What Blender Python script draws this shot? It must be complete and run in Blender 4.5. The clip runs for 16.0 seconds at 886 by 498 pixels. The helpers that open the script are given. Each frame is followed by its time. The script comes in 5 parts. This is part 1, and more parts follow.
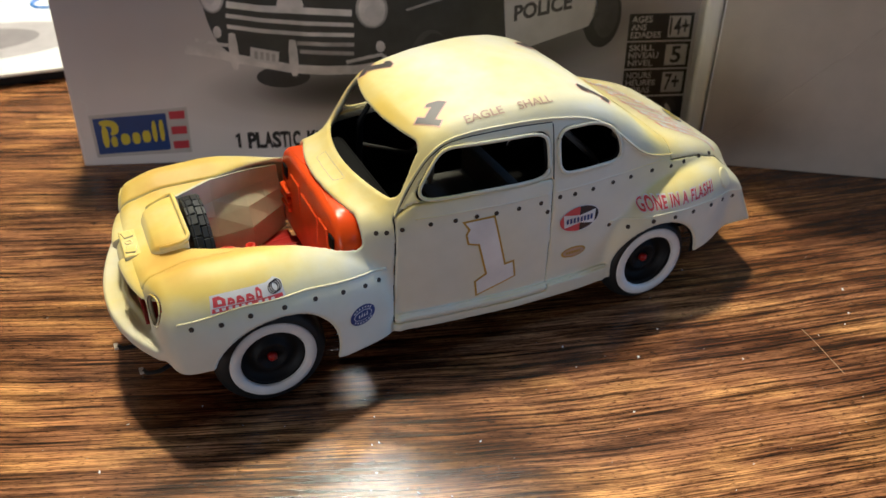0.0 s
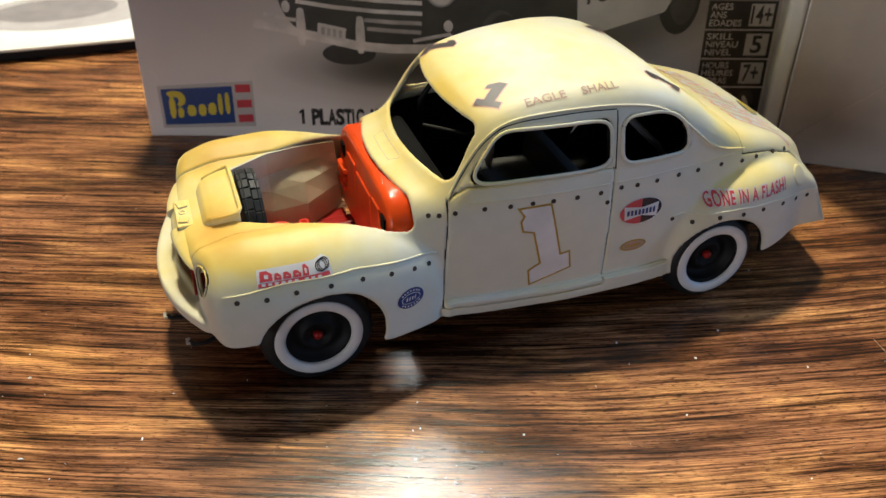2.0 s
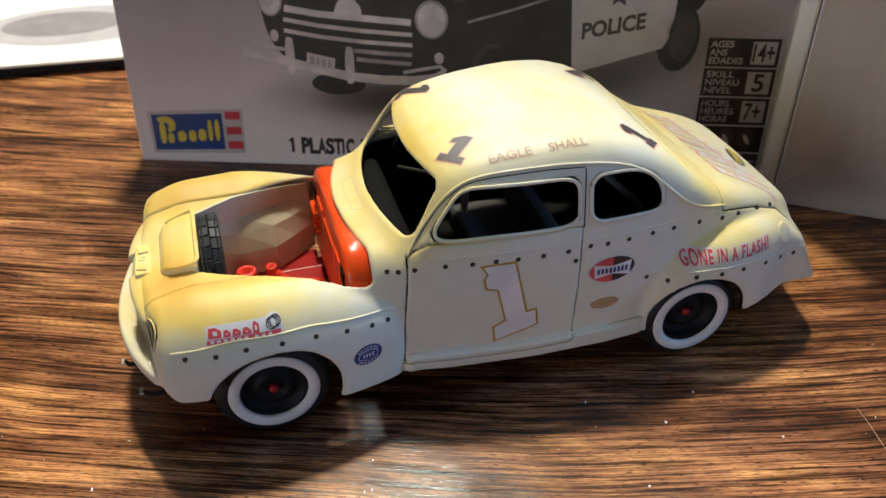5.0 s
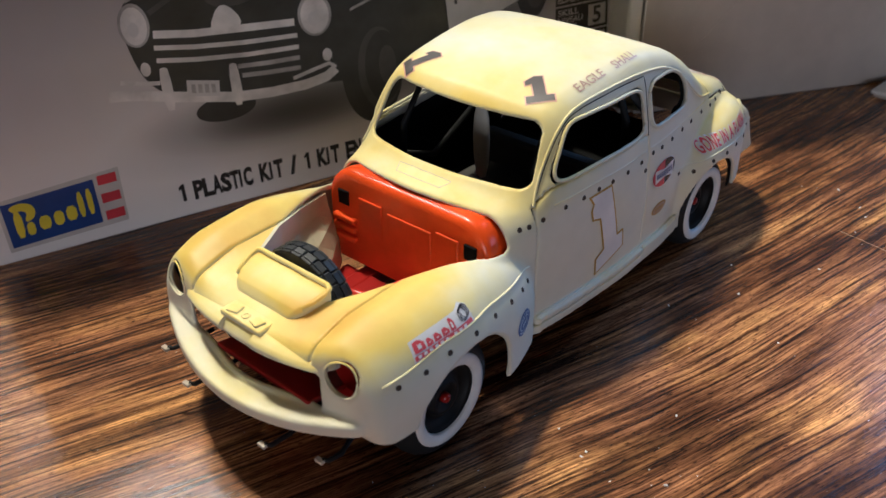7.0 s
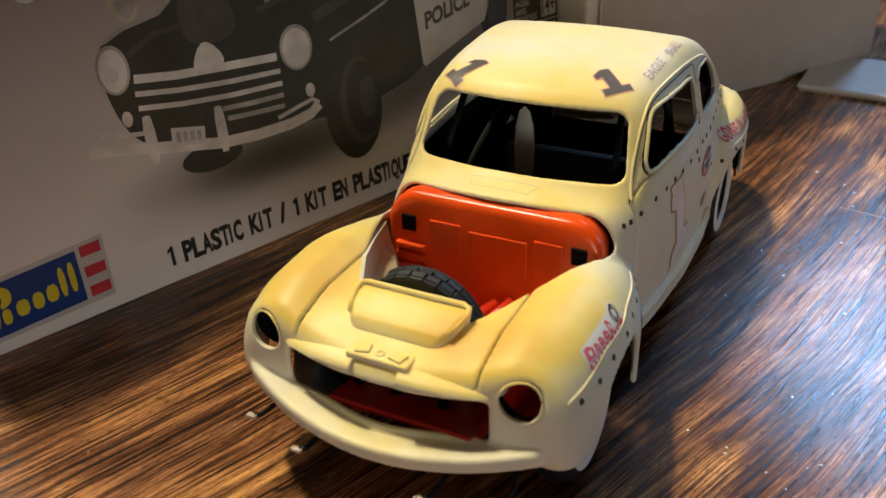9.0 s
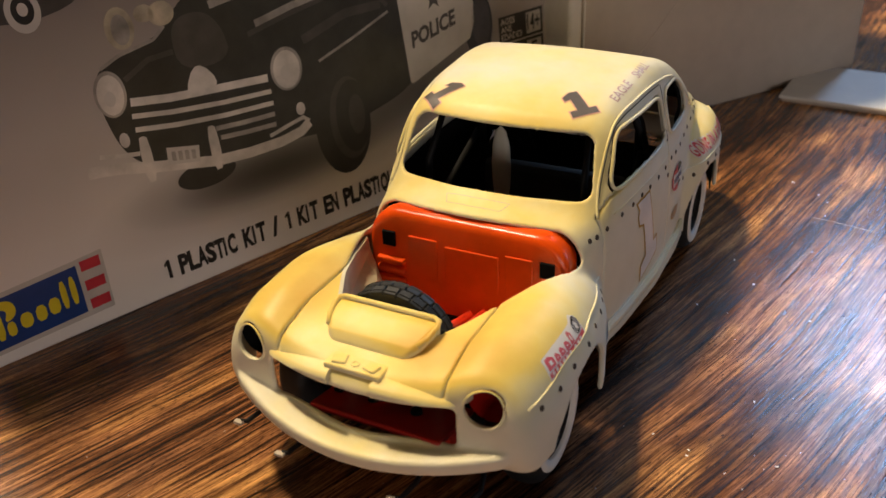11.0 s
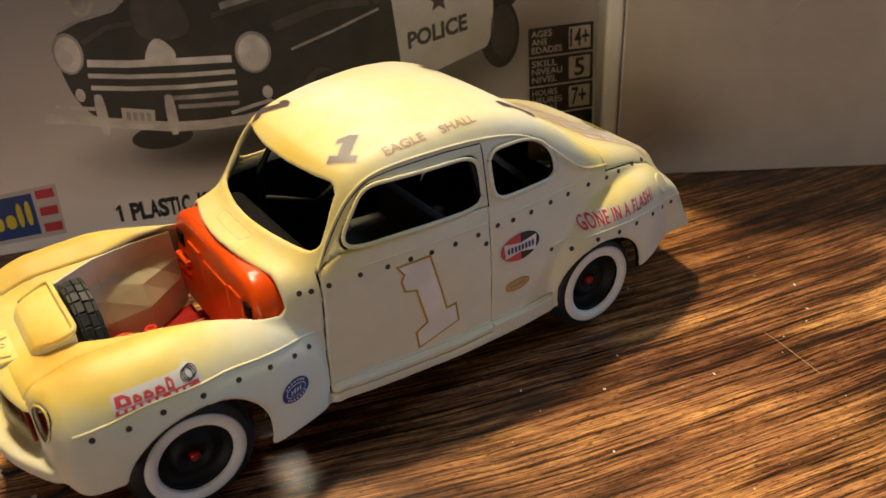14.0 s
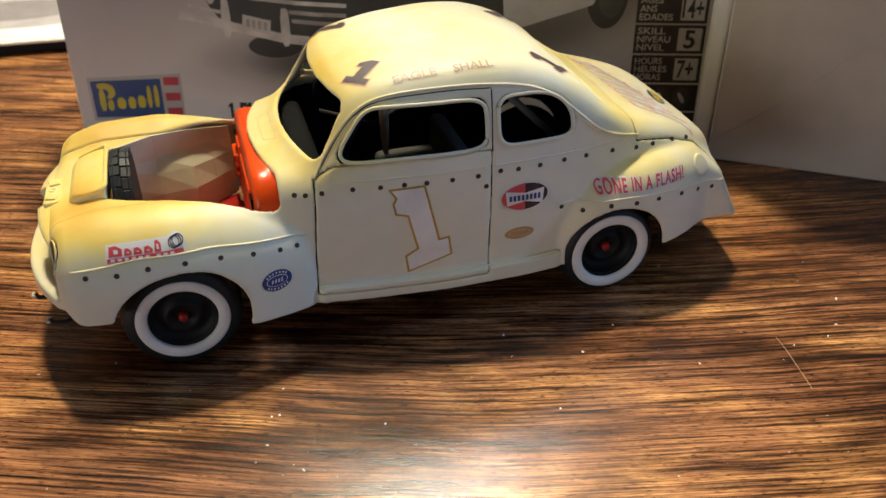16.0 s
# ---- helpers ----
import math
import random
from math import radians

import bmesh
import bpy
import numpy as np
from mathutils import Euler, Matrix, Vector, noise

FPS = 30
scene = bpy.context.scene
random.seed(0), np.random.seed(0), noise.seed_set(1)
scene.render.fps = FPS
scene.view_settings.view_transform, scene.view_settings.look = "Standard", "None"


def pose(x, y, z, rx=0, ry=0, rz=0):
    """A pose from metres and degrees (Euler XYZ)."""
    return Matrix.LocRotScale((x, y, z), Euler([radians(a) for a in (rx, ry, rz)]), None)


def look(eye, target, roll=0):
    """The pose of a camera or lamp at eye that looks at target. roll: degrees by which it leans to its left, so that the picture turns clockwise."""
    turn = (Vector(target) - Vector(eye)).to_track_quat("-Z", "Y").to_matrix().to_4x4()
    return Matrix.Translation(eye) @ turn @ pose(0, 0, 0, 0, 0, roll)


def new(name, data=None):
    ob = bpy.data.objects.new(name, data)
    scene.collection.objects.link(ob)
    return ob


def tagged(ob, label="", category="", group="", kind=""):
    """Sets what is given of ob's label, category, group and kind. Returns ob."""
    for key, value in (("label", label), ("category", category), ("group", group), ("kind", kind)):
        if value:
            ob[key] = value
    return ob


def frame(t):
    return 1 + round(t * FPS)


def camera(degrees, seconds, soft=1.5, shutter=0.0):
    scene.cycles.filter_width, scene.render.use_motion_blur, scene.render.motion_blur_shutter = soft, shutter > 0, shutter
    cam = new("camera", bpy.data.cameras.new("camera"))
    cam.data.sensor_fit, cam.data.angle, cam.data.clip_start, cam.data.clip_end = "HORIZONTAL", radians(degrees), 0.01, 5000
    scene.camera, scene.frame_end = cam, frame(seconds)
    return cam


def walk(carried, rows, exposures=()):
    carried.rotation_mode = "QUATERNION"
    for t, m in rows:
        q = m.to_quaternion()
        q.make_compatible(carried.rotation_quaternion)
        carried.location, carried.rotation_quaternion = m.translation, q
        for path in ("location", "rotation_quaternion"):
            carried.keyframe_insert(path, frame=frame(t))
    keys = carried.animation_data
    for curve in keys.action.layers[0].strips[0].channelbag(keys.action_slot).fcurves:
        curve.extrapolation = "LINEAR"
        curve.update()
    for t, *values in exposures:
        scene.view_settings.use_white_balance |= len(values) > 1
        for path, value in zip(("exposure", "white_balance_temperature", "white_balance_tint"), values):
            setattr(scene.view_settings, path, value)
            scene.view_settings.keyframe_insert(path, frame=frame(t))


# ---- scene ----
cam = camera(54.0, 16.0)
cam.data.dof.use_dof, cam.data.dof.focus_distance, cam.data.dof.aperture_fstop = True, 0.225, 24.0
PATH = [
    (0, (-0.08691, -0.17287, 0.16712), (0.01426, 0.05250, -0.00309), 0.43),
    (0.5, (-0.08567, -0.17157, 0.16672), (0.01590, 0.05350, -0.00365), 0.50),
    (1, (-0.08639, -0.17166, 0.16807), (0.01441, 0.05355, -0.00258), 0.54),
    (1.5, (-0.08505, -0.17217, 0.16484), (0.00857, 0.05517, -0.00706), 0.45),
    (2, (-0.08096, -0.17030, 0.16372), (-0.00323, 0.06114, -0.01062), 0.17),
    (2.5, (-0.01779, -0.14909, 0.15098), (0.02387, 0.08717, -0.02915), -2.01),
    (3, (0.02168, -0.15338, 0.16973), (0.02891, 0.08159, -0.01665), -3.60),
    (3.5, (0.03195, -0.15419, 0.17697), (0.02022, 0.07925, -0.01109), -4.85),
    (3.7, (0.03138, -0.15459, 0.17719), (0.01552, 0.07800, -0.01163), -5.27),
    (5.8, (-0.10937, -0.16510, 0.16852), (0.02163, 0.04925, 0.00452), 1.84),
    (6, (-0.11416, -0.16000, 0.16656), (0.02849, 0.04816, 0.00433), 1.60),
    (6.5, (-0.14702, -0.12575, 0.15528), (0.02050, 0.06138, -0.00878), 0.02),
    (7, (-0.16463, -0.09672, 0.15114), (0.02048, 0.07167, -0.01431), -1.23),
    (7.5, (-0.16613, -0.09726, 0.15138), (0.02914, 0.05926, -0.01405), -2.43),
    (8, (-0.17897, -0.08653, 0.14770), (0.02822, 0.05931, -0.01293), -2.72),
    (8.5, (-0.19256, -0.03524, 0.11778), (0.03031, 0.09557, -0.03459), -1.74),
    (9, (-0.19312, -0.04140, 0.13410), (0.03558, 0.08486, -0.01340), -2.20),
    (9.2, (-0.19316, -0.04404, 0.13667), (0.03582, 0.08170, -0.01082), -2.58),
    (11.3, (-0.19922, -0.05366, 0.14288), (0.02820, 0.07654, -0.00315), -2.82),
    (11.5, (-0.20124, -0.05480, 0.14365), (0.02598, 0.07633, -0.00186), -2.70),
    (12, (-0.20100, -0.05761, 0.14504), (0.02309, 0.07820, -0.00105), -2.76),
    (12.5, (-0.20195, -0.05857, 0.14491), (0.01425, 0.08837, -0.00228), -2.70),
    (13, (-0.19950, -0.07243, 0.14767), (-0.00116, 0.09662, -0.00094), -2.84),
    (13.5, (-0.13287, -0.11821, 0.15286), (0.03444, 0.07847, 0.00013), -3.26),
    (14, (-0.08514, -0.14849, 0.15141), (0.05224, 0.06732, -0.00529), -2.89),
    (14.5, (-0.06873, -0.17142, 0.14958), (0.04015, 0.05719, -0.01129), -2.73),
    (15, (-0.04104, -0.17866, 0.14746), (0.04859, 0.05676, -0.01546), -2.35),
    (15.5, (-0.03487, -0.18141, 0.14919), (0.04265, 0.05709, -0.01546), -1.57),
    (16, (-0.04070, -0.18299, 0.15041), (0.02635, 0.05716, -0.01641), -0.52),
]
walk(cam, [(t, look(eye, target, roll)) for t, eye, target, roll in PATH],
     [(0, 0.0, 5500, 9), (3.5, 0.0, 5550, 10), (6, 0.05, 5150, 13), (7, 0.0, 5250, 13), (9, -0.15, 6150, 9), (11.5, -0.15, 6850, 18),
      (12.3, -0.2, 7400, 20), (13, -0.2, 8700, 24), (13.5, -0.1, 7900, 11), (14.3, 0.0, 6500, 11), (15.5, 0.05, 5950, 10), (16, 0.05, 5850, 10)])

# ---- light ----
world = bpy.data.worlds.new("room_light")
scene.world = world
world.use_nodes = True
world.node_tree.nodes["Background"].inputs[0].default_value = (0.62, 0.68, 0.8, 1)
world.node_tree.nodes["Background"].inputs[1].default_value = 0.035


def lamp(name, kind, energy, colour, m, size=0.1, size_y=None):
    data = bpy.data.lights.new(name, kind)
    data.energy, data.color = energy, colour
    if kind == "AREA":
        data.size = size
        if size_y:
            data.shape, data.size_y = "RECTANGLE", size_y
    else:
        data.shadow_soft_size = size
    ob = new(name, data)
    ob.matrix_world = m
    return ob


lamp("ceiling_bulb", "POINT", 128.0, (1.0, 0.84, 0.53), pose(0.06, 0.60, 1.60), 0.07)
lamp("second_bulb", "POINT", 80.0, (1.0, 0.86, 0.66), pose(0.40, 1.27, 1.58), 0.19)
lamp("window_daylight", "AREA", 27.0, (0.36, 0.62, 1.0), look((2.4, -0.31, 1.66), (0, 0, 0)), 0.34, 0.56)
# added cool fill for the car's near side, not a known window
lamp("fill_front", "AREA", 5.0, (0.42, 0.66, 1.0), look((1.8, -2.0, 0.5), (0, 0, 0)), 0.9, 0.6)
# added warm fill, low at the left, to brighten the kit box front
lamp("fill_left", "AREA", 12.0, (1.0, 0.92, 0.84), look((-2.1, -1.5, 0.26), (0, 0, 0)), 1.2, 0.42)


# ---- materials ----
def material(name):
    m = bpy.data.materials.new(name)
    m.use_nodes = True
    nodes = m.node_tree.nodes
    return m, nodes, m.node_tree.links, nodes["Principled BSDF"]


def ramp(nodes, links, source, stops):
    r = nodes.new("ShaderNodeValToRGB")
    while len(r.color_ramp.elements) < len(stops):
        r.color_ramp.elements.new(0.5)
    for e, (p, c) in zip(r.color_ramp.elements, stops):
        e.position, e.color = p, (*c, 1)
    links.new(source, r.inputs[0])
    return r.outputs[0]


def noise_tex(nodes, links, scale, detail=4, rough=0.55, stretch=None):
    co = nodes.new("ShaderNodeTexCoord")
    n = nodes.new("ShaderNodeTexNoise")
    n.inputs["Scale"].default_value, n.inputs["Detail"].default_value, n.inputs["Roughness"].default_value = scale, detail, rough
    out = co.outputs["Object"]
    if stretch:
        mp = nodes.new("ShaderNodeMapping")
        mp.inputs["Scale"].default_value = stretch
        links.new(out, mp.inputs[0])
        out = mp.outputs[0]
    links.new(out, n.inputs["Vector"])
    return n.outputs["Fac"]


def bump(nodes, links, bsdf, height, strength, distance):
    b = nodes.new("ShaderNodeBump")
    b.inputs["Strength"].default_value, b.inputs["Distance"].default_value = strength, distance
    links.new(height, b.inputs["Height"])
    links.new(b.outputs[0], bsdf.inputs["Normal"])


def plain(name, colour, rough=0.5, metal=0.0, spread=0.12, grain=900.0, relief=0.05, spec=0.5):
    """A paint, plastic, print or rubber with slight mottling and fine relief."""
    m, nodes, links, b = material(name)
    lo, hi = [c * (1 - spread) for c in colour], [min(1, c * (1 + spread)) for c in colour]
    col = ramp(nodes, links, noise_tex(nodes, links, 90, 5), [(0.3, lo), (0.7, hi)])
    links.new(col, b.inputs["Base Color"])
    b.inputs["Roughness"].default_value, b.inputs["Metallic"].default_value = rough, metal
    b.inputs["Specular IOR Level"].default_value = spec
    if relief:
        bump(nodes, links, b, noise_tex(nodes, links, grain, 2), relief, 0.0002)
    return m


def spread_map(nodes, links, source, a, b, c, d):
    r = nodes.new("ShaderNodeMapRange")
    for k, v in zip(("From Min", "From Max", "To Min", "To Max"), (a, b, c, d)):
        r.inputs[k].default_value = v
    links.new(source, r.inputs[0])
    return r.outputs[0]


def sums(nodes, links, kind, a, b):
    n = nodes.new("ShaderNodeMath")
    n.operation = kind
    for i, v in enumerate((a, b)):
        if isinstance(v, (int, float)):
            n.inputs[i].default_value = v
        else:
            links.new(v, n.inputs[i])
    return n.outputs[0]


def cream_material():
    """Cream paint with ochre weathering sprayed in patches over the nose, the fender crowns, the pillars and round the boot."""
    m, nodes, links, b = material("cream_paint")
    co = nodes.new("ShaderNodeTexCoord")
    xyz = nodes.new("ShaderNodeSeparateXYZ")
    links.new(co.outputs["Object"], xyz.inputs[0])
    x, y, z = xyz.outputs

    def bell(source, mid, width, gain):
        d = sums(nodes, links, "ABSOLUTE", sums(nodes, links, "SUBTRACT", source, mid), 0.0)
        return spread_map(nodes, links, d, 0.0, width, gain, 0.0)

    def both(p, q, kind="ADD"):
        return sums(nodes, links, kind, p, q)

    wide = sums(nodes, links, "ABSOLUTE", y, 0.0)
    fore = spread_map(nodes, links, x, -0.018, -0.072, 0.0, 1.0)
    high = spread_map(nodes, links, z, 0.033, 0.0425, 0.0, 1.0)
    seam = bell(wide, 0.021, 0.011, 0.16)
    nose = both(both(fore, high, "MULTIPLY"), both(seam, 0.25), "MULTIPLY")
    pillar = both(bell(x, -0.016, 0.020, 0.20), spread_map(nodes, links, z, 0.041, 0.047, 0.0, 1.0), "MULTIPLY")
    tail = both(bell(x, 0.064, 0.022, 0.15), high, "MULTIPLY")
    crown = both(bell(x, 0.078, 0.03, 0.09), bell(z, 0.0385, 0.006, 1.0), "MULTIPLY")
    roof = spread_map(nodes, links, z, 0.054, 0.068, 0.0, 0.02)
    corner = both(bell(x, -0.079, 0.010, 0.26), bell(y, -0.013, 0.010, 1.0), "MULTIPLY")
    shaped = both(both(both(nose, corner), pillar), both(both(tail, crown), roof))
    geo = nodes.new("ShaderNodeNewGeometry")
    facing = nodes.new("ShaderNodeSeparateXYZ")
    links.new(geo.outputs["Normal"], facing.inputs[0])
    above = spread_map(nodes, links, facing.outputs[2], 0.05, 0.75, 0.25, 1.0)
    patches = both(spread_map(nodes, links, noise_tex(nodes, links, 30, 3, 0.5), 0.3, 0.7, -0.07, 0.07), spread_map(nodes, links, noise_tex(nodes, links, 95, 4, 0.6), 0.3, 0.7, -0.045, 0.045))
    spots = both(both(both(patches, both(shaped, 0.06)), above, "MULTIPLY"), 0.26)
    stain = ramp(nodes, links, spots, [(0.27, (0.74, 0.705, 0.60)), (0.33, (0.765, 0.71, 0.51)), (0.43, (0.785, 0.68, 0.32)), (0.57, (0.79, 0.585, 0.13)), (0.76, (0.70, 0.42, 0.07))])
    mottle = ramp(nodes, links, noise_tex(nodes, links, 160, 5), [(0.3, (0.94, 0.94, 0.93)), (0.7, (1, 1, 1))])
    links.new(mixed(nodes, links, "MULTIPLY", 1.0, stain, mottle), b.inputs["Base Color"])
    links.new(spread_map(nodes, links, noise_tex(nodes, links, 60, 4), 0.3, 0.7, 0.42, 0.58), b.inputs["Roughness"])
    b.inputs["Specular IOR Level"].default_value = 0.4
    bump(nodes, links, b, noise_tex(nodes, links, 700, 3), 0.05, 0.0002)
    return m


def mixed(nodes, links, kind, fac, a, c):
    mix = nodes.new("ShaderNodeMix")
    mix.data_type, mix.blend_type = "RGBA", kind
    if isinstance(fac, float):
        mix.inputs[0].default_value = fac
    else:
        links.new(fac, mix.inputs[0])
    links.new(a, mix.inputs[6])
    links.new(c, mix.inputs[7])
    return mix.outputs[2]


def wood_material():
    """Oak stained unevenly: golden ground, grey-black bands along a slightly bent grain, open pores, glossy varnish."""
    m, nodes, links, b = material("stained_oak")
    co = nodes.new("ShaderNodeTexCoord")
    xyz = nodes.new("ShaderNodeSeparateXYZ")
    links.new(co.outputs["Object"], xyz.inputs[0])
    x, y = xyz.outputs[0], xyz.outputs[1]
    bend = sums(nodes, links, "MULTIPLY", sums(nodes, links, "COSINE", sums(nodes, links, "MULTIPLY", x, 5.0), 0.0), 0.04)
    across = sums(nodes, links, "ADD", sums(nodes, links, "ADD", y, sums(nodes, links, "MULTIPLY", x, 0.29)), bend)
    for scale, reach in ((5.0, 0.012), (15.0, 0.0028), (70.0, 0.0004)):
        across = sums(nodes, links, "ADD", across, sums(nodes, links, "MULTIPLY", noise_tex(nodes, links, scale, 2), reach))
    flow = nodes.new("ShaderNodeCombineXYZ")
    links.new(x, flow.inputs[0])
    links.new(across, flow.inputs[1])

    def grain(sx, sy, detail, rough, shift=0.0):
        mp = nodes.new("ShaderNodeMapping")
        mp.inputs["Scale"].default_value = (sx, sy, 1)
        mp.inputs["Location"].default_value = (shift, shift * 1.7, shift)
        links.new(flow.outputs[0], mp.inputs[0])
        n = nodes.new("ShaderNodeTexNoise")
        n.inputs["Scale"].default_value, n.inputs["Detail"].default_value, n.inputs["Roughness"].default_value = 1.0, detail, rough
        links.new(mp.outputs[0], n.inputs["Vector"])
        return n.outputs["Fac"]

    broad, patch, band, line, fine, pores = grain(17, 46, 5, 0.66), grain(13, 62, 5, 0.66, 3), grain(20, 330, 4, 0.62, 9), grain(24, 1050, 3, 0.6, 7), grain(50, 2900, 2, 0.6, 11), grain(420, 3400, 1, 0.5, 5)
    base = ramp(nodes, links, broad, [(0.34, (0.25, 0.113, 0.057)), (0.50, (0.45, 0.207, 0.088)), (0.64, (0.84, 0.435, 0.16))])
    mass = sums(nodes, links, "ADD", sums(nodes, links, "MULTIPLY", patch, 0.62), sums(nodes, links, "MULTIPLY", band, 0.24))
    mass = sums(nodes, links, "ADD", mass, sums(nodes, links, "MULTIPLY", line, 0.14))
    dark = ramp(nodes, links, mass, [(0.40, (0.12, 0.105, 0.10)), (0.48, (0.42, 0.38, 0.36)), (0.56, (1, 1, 1))])
    veins = ramp(nodes, links, band, [(0.36, (0.42, 0.38, 0.36)), (0.45, (0.85, 0.83, 0.82)), (0.52, (1, 1, 1))])
    lines = ramp(nodes, links, line, [(0.37, (0.20, 0.175, 0.165)), (0.45, (0.70, 0.67, 0.65)), (0.54, (1.12, 1.10, 1.06))])
    streak = ramp(nodes, links, fine, [(0.36, (0.36, 0.32, 0.30)), (0.48, (0.88, 0.87, 0.86)), (0.64, (1.25, 1.22, 1.16))])
    pits = ramp(nodes, links, pores, [(0.30, (0.15, 0.12, 0.11)), (0.42, (1, 1, 1))])
    col = mixed(nodes, links, "MULTIPLY", 1.0, mixed(nodes, links, "MULTIPLY", 0.95, base, dark), lines)
    col = mixed(nodes, links, "MULTIPLY", 1.0, mixed(nodes, links, "MULTIPLY", 1.0, mixed(nodes, links, "MULTIPLY", 1.0, col, veins), streak), pits)
    dust = noise_tex(nodes, links, 1100, 1)
    speck = nodes.new("ShaderNodeRGB")
    speck.outputs[0].default_value = (0.75, 0.72, 0.68, 1)
    col = mixed(nodes, links, "MIX", spread_map(nodes, links, dust, 0.785, 0.80, 0.0, 0.8), col, speck.outputs[0])
    links.new(col, b.inputs["Base Color"])
    links.new(spread_map(nodes, links, fine, 0.3, 0.7, 0.26, 0.14), b.inputs["Roughness"])
    b.inputs["Specular IOR Level"].default_value = 0.58
    relief = sums(nodes, links, "ADD", sums(nodes, links, "MULTIPLY", line, 0.6), sums(nodes, links, "ADD", fine, sums(nodes, links, "MULTIPLY", pores, 0.5)))
    bump(nodes, links, b, relief, 0.14, 0.0006)
    return m


CREAM = cream_material()
WOOD = wood_material()
BLACK = plain("black_plastic", (0.004, 0.004, 0.005), 0.6, spec=0.3)
# grey that puts the pale reflection on the rear braces into their colour
BAR_SHEEN = plain("grey_bar_sheen", (0.10, 0.10, 0.105), 0.5)
# near-black that puts the shade of cabin, cut-outs and gaps into the colour
SHADE_BLACK = plain("shade_black", (0.004, 0.004, 0.0045), 0.9, spec=0.2)
RUBBER = plain("tyre_rubber", (0.009, 0.010, 0.011), 0.55, spec=0.4)
WHITE = plain("whitewall_vinyl", (0.78, 0.76, 0.74), 0.5)
ORANGE = plain("orange_plastic", (0.86, 0.085, 0.005), 0.26, spec=0.4)
RED = plain("red_plastic", (0.34, 0.010, 0.006), 0.3)
RED_BRIGHT = plain("bright_red_plastic", (0.62, 0.03, 0.008), 0.3)
BEIGE = plain("beige_plastic", (0.57, 0.53, 0.39), 0.5)
CARD_WHITE = plain("white_card", (0.72, 0.70, 0.68), 0.5, spread=0.04)
CARD_TAN = plain("tan_card", (0.47, 0.41, 0.35), 0.5, spread=0.06)
RUST = plain("rusty_hole", (0.05, 0.032, 0.02), 0.7)
PAPER = plain("white_paper", (0.82, 0.81, 0.78), 0.6, spread=0.03)


# ---- mesh helpers ----
def mesh_object(name, bm, mat, parent=None, smooth=False):
    me = bpy.data.meshes.new(name)
    bm.normal_update()
    bm.to_mesh(me)
    bm.free()
    me.materials.append(mat)
    if smooth:
        me.polygons.foreach_set("use_smooth", [True] * len(me.polygons))
    ob = new(name, me)
    if parent:
        ob.parent = parent
    return ob


def part(name, bm, mat, parent, label="", smooth=False):
    ob = mesh_object(name, bm, mat, parent, smooth)
    return tagged(ob, label) if label else ob


def empty(name, m=None):
    ob = new(name)
    ob.empty_display_size = 0.01
    if m:
        ob.matrix_world = m
    return ob


def box_bm(x0, y0, z0, x1, y1, z1, bevel=0.0, seg=2, bm=None):
    out = bm or bmesh.new()
    b = bmesh.new()
    bmesh.ops.create_cube(b, size=1, matrix=Matrix.Translation(((x0 + x1) / 2, (y0 + y1) / 2, (z0 + z1) / 2)) @ Matrix.Diagonal((x1 - x0, y1 - y0, z1 - z0, 1)))
    if bevel:
        bmesh.ops.bevel(b, geom=b.edges[:], offset=bevel, segments=seg, profile=0.5, affect="EDGES")
    return join_bm(out, b) if bm else b


def join_bm(bm, other):
    me = bpy.data.meshes.new("tmp")
    other.to_mesh(me)
    other.free()
    bm.from_mesh(me)
    bpy.data.meshes.remove(me)
    return bm


def lathe(profile, steps=48, axis="y", capped=True):
    """A turned solid: profile points (radius, along the axis)."""
    bm = bmesh.new()
    rings = []
    for r, h in profile:
        ring = []
        for i in range(steps):
            a = 2 * math.pi * i / steps
            c, s = r * math.cos(a), r * math.sin(a)
            ring.append(bm.verts.new({"y": (c, h, s), "z": (c, s, h), "x": (h, c, s)}[axis]))
        rings.append(ring)
    for p, q in zip(rings, rings[1:]):
        for i in range(steps):
            j = (i + 1) % steps
            bm.faces.new((p[i], p[j], q[j], q[i]))
    for ring in (rings[0], rings[-1]) if capped else ():
        bm.faces.new(ring)
    bmesh.ops.recalc_face_normals(bm, faces=bm.faces[:])
    return bm


def tube(points, radius, sides=8, bm=None):
    bm = bm or bmesh.new()
    pts = [Vector(p) for p in points]
    rings = []
    for i, p in enumerate(pts):
        d = (pts[min(i + 1, len(pts) - 1)] - pts[max(i - 1, 0)]).normalized()
        u = d.cross(Vector((0.31, 0.17, 0.94))).normalized()
        v = d.cross(u)
        rings.append([bm.verts.new(p + radius * (u * math.cos(2 * math.pi * k / sides) + v * math.sin(2 * math.pi * k / sides))) for k in range(sides)])
    for a, b in zip(rings, rings[1:]):
        for k in range(sides):
            bm.faces.new((a[k], a[(k + 1) % sides], b[(k + 1) % sides], b[k]))
    bm.faces.new(rings[0][::-1])
    bm.faces.new(rings[-1])
    return bm


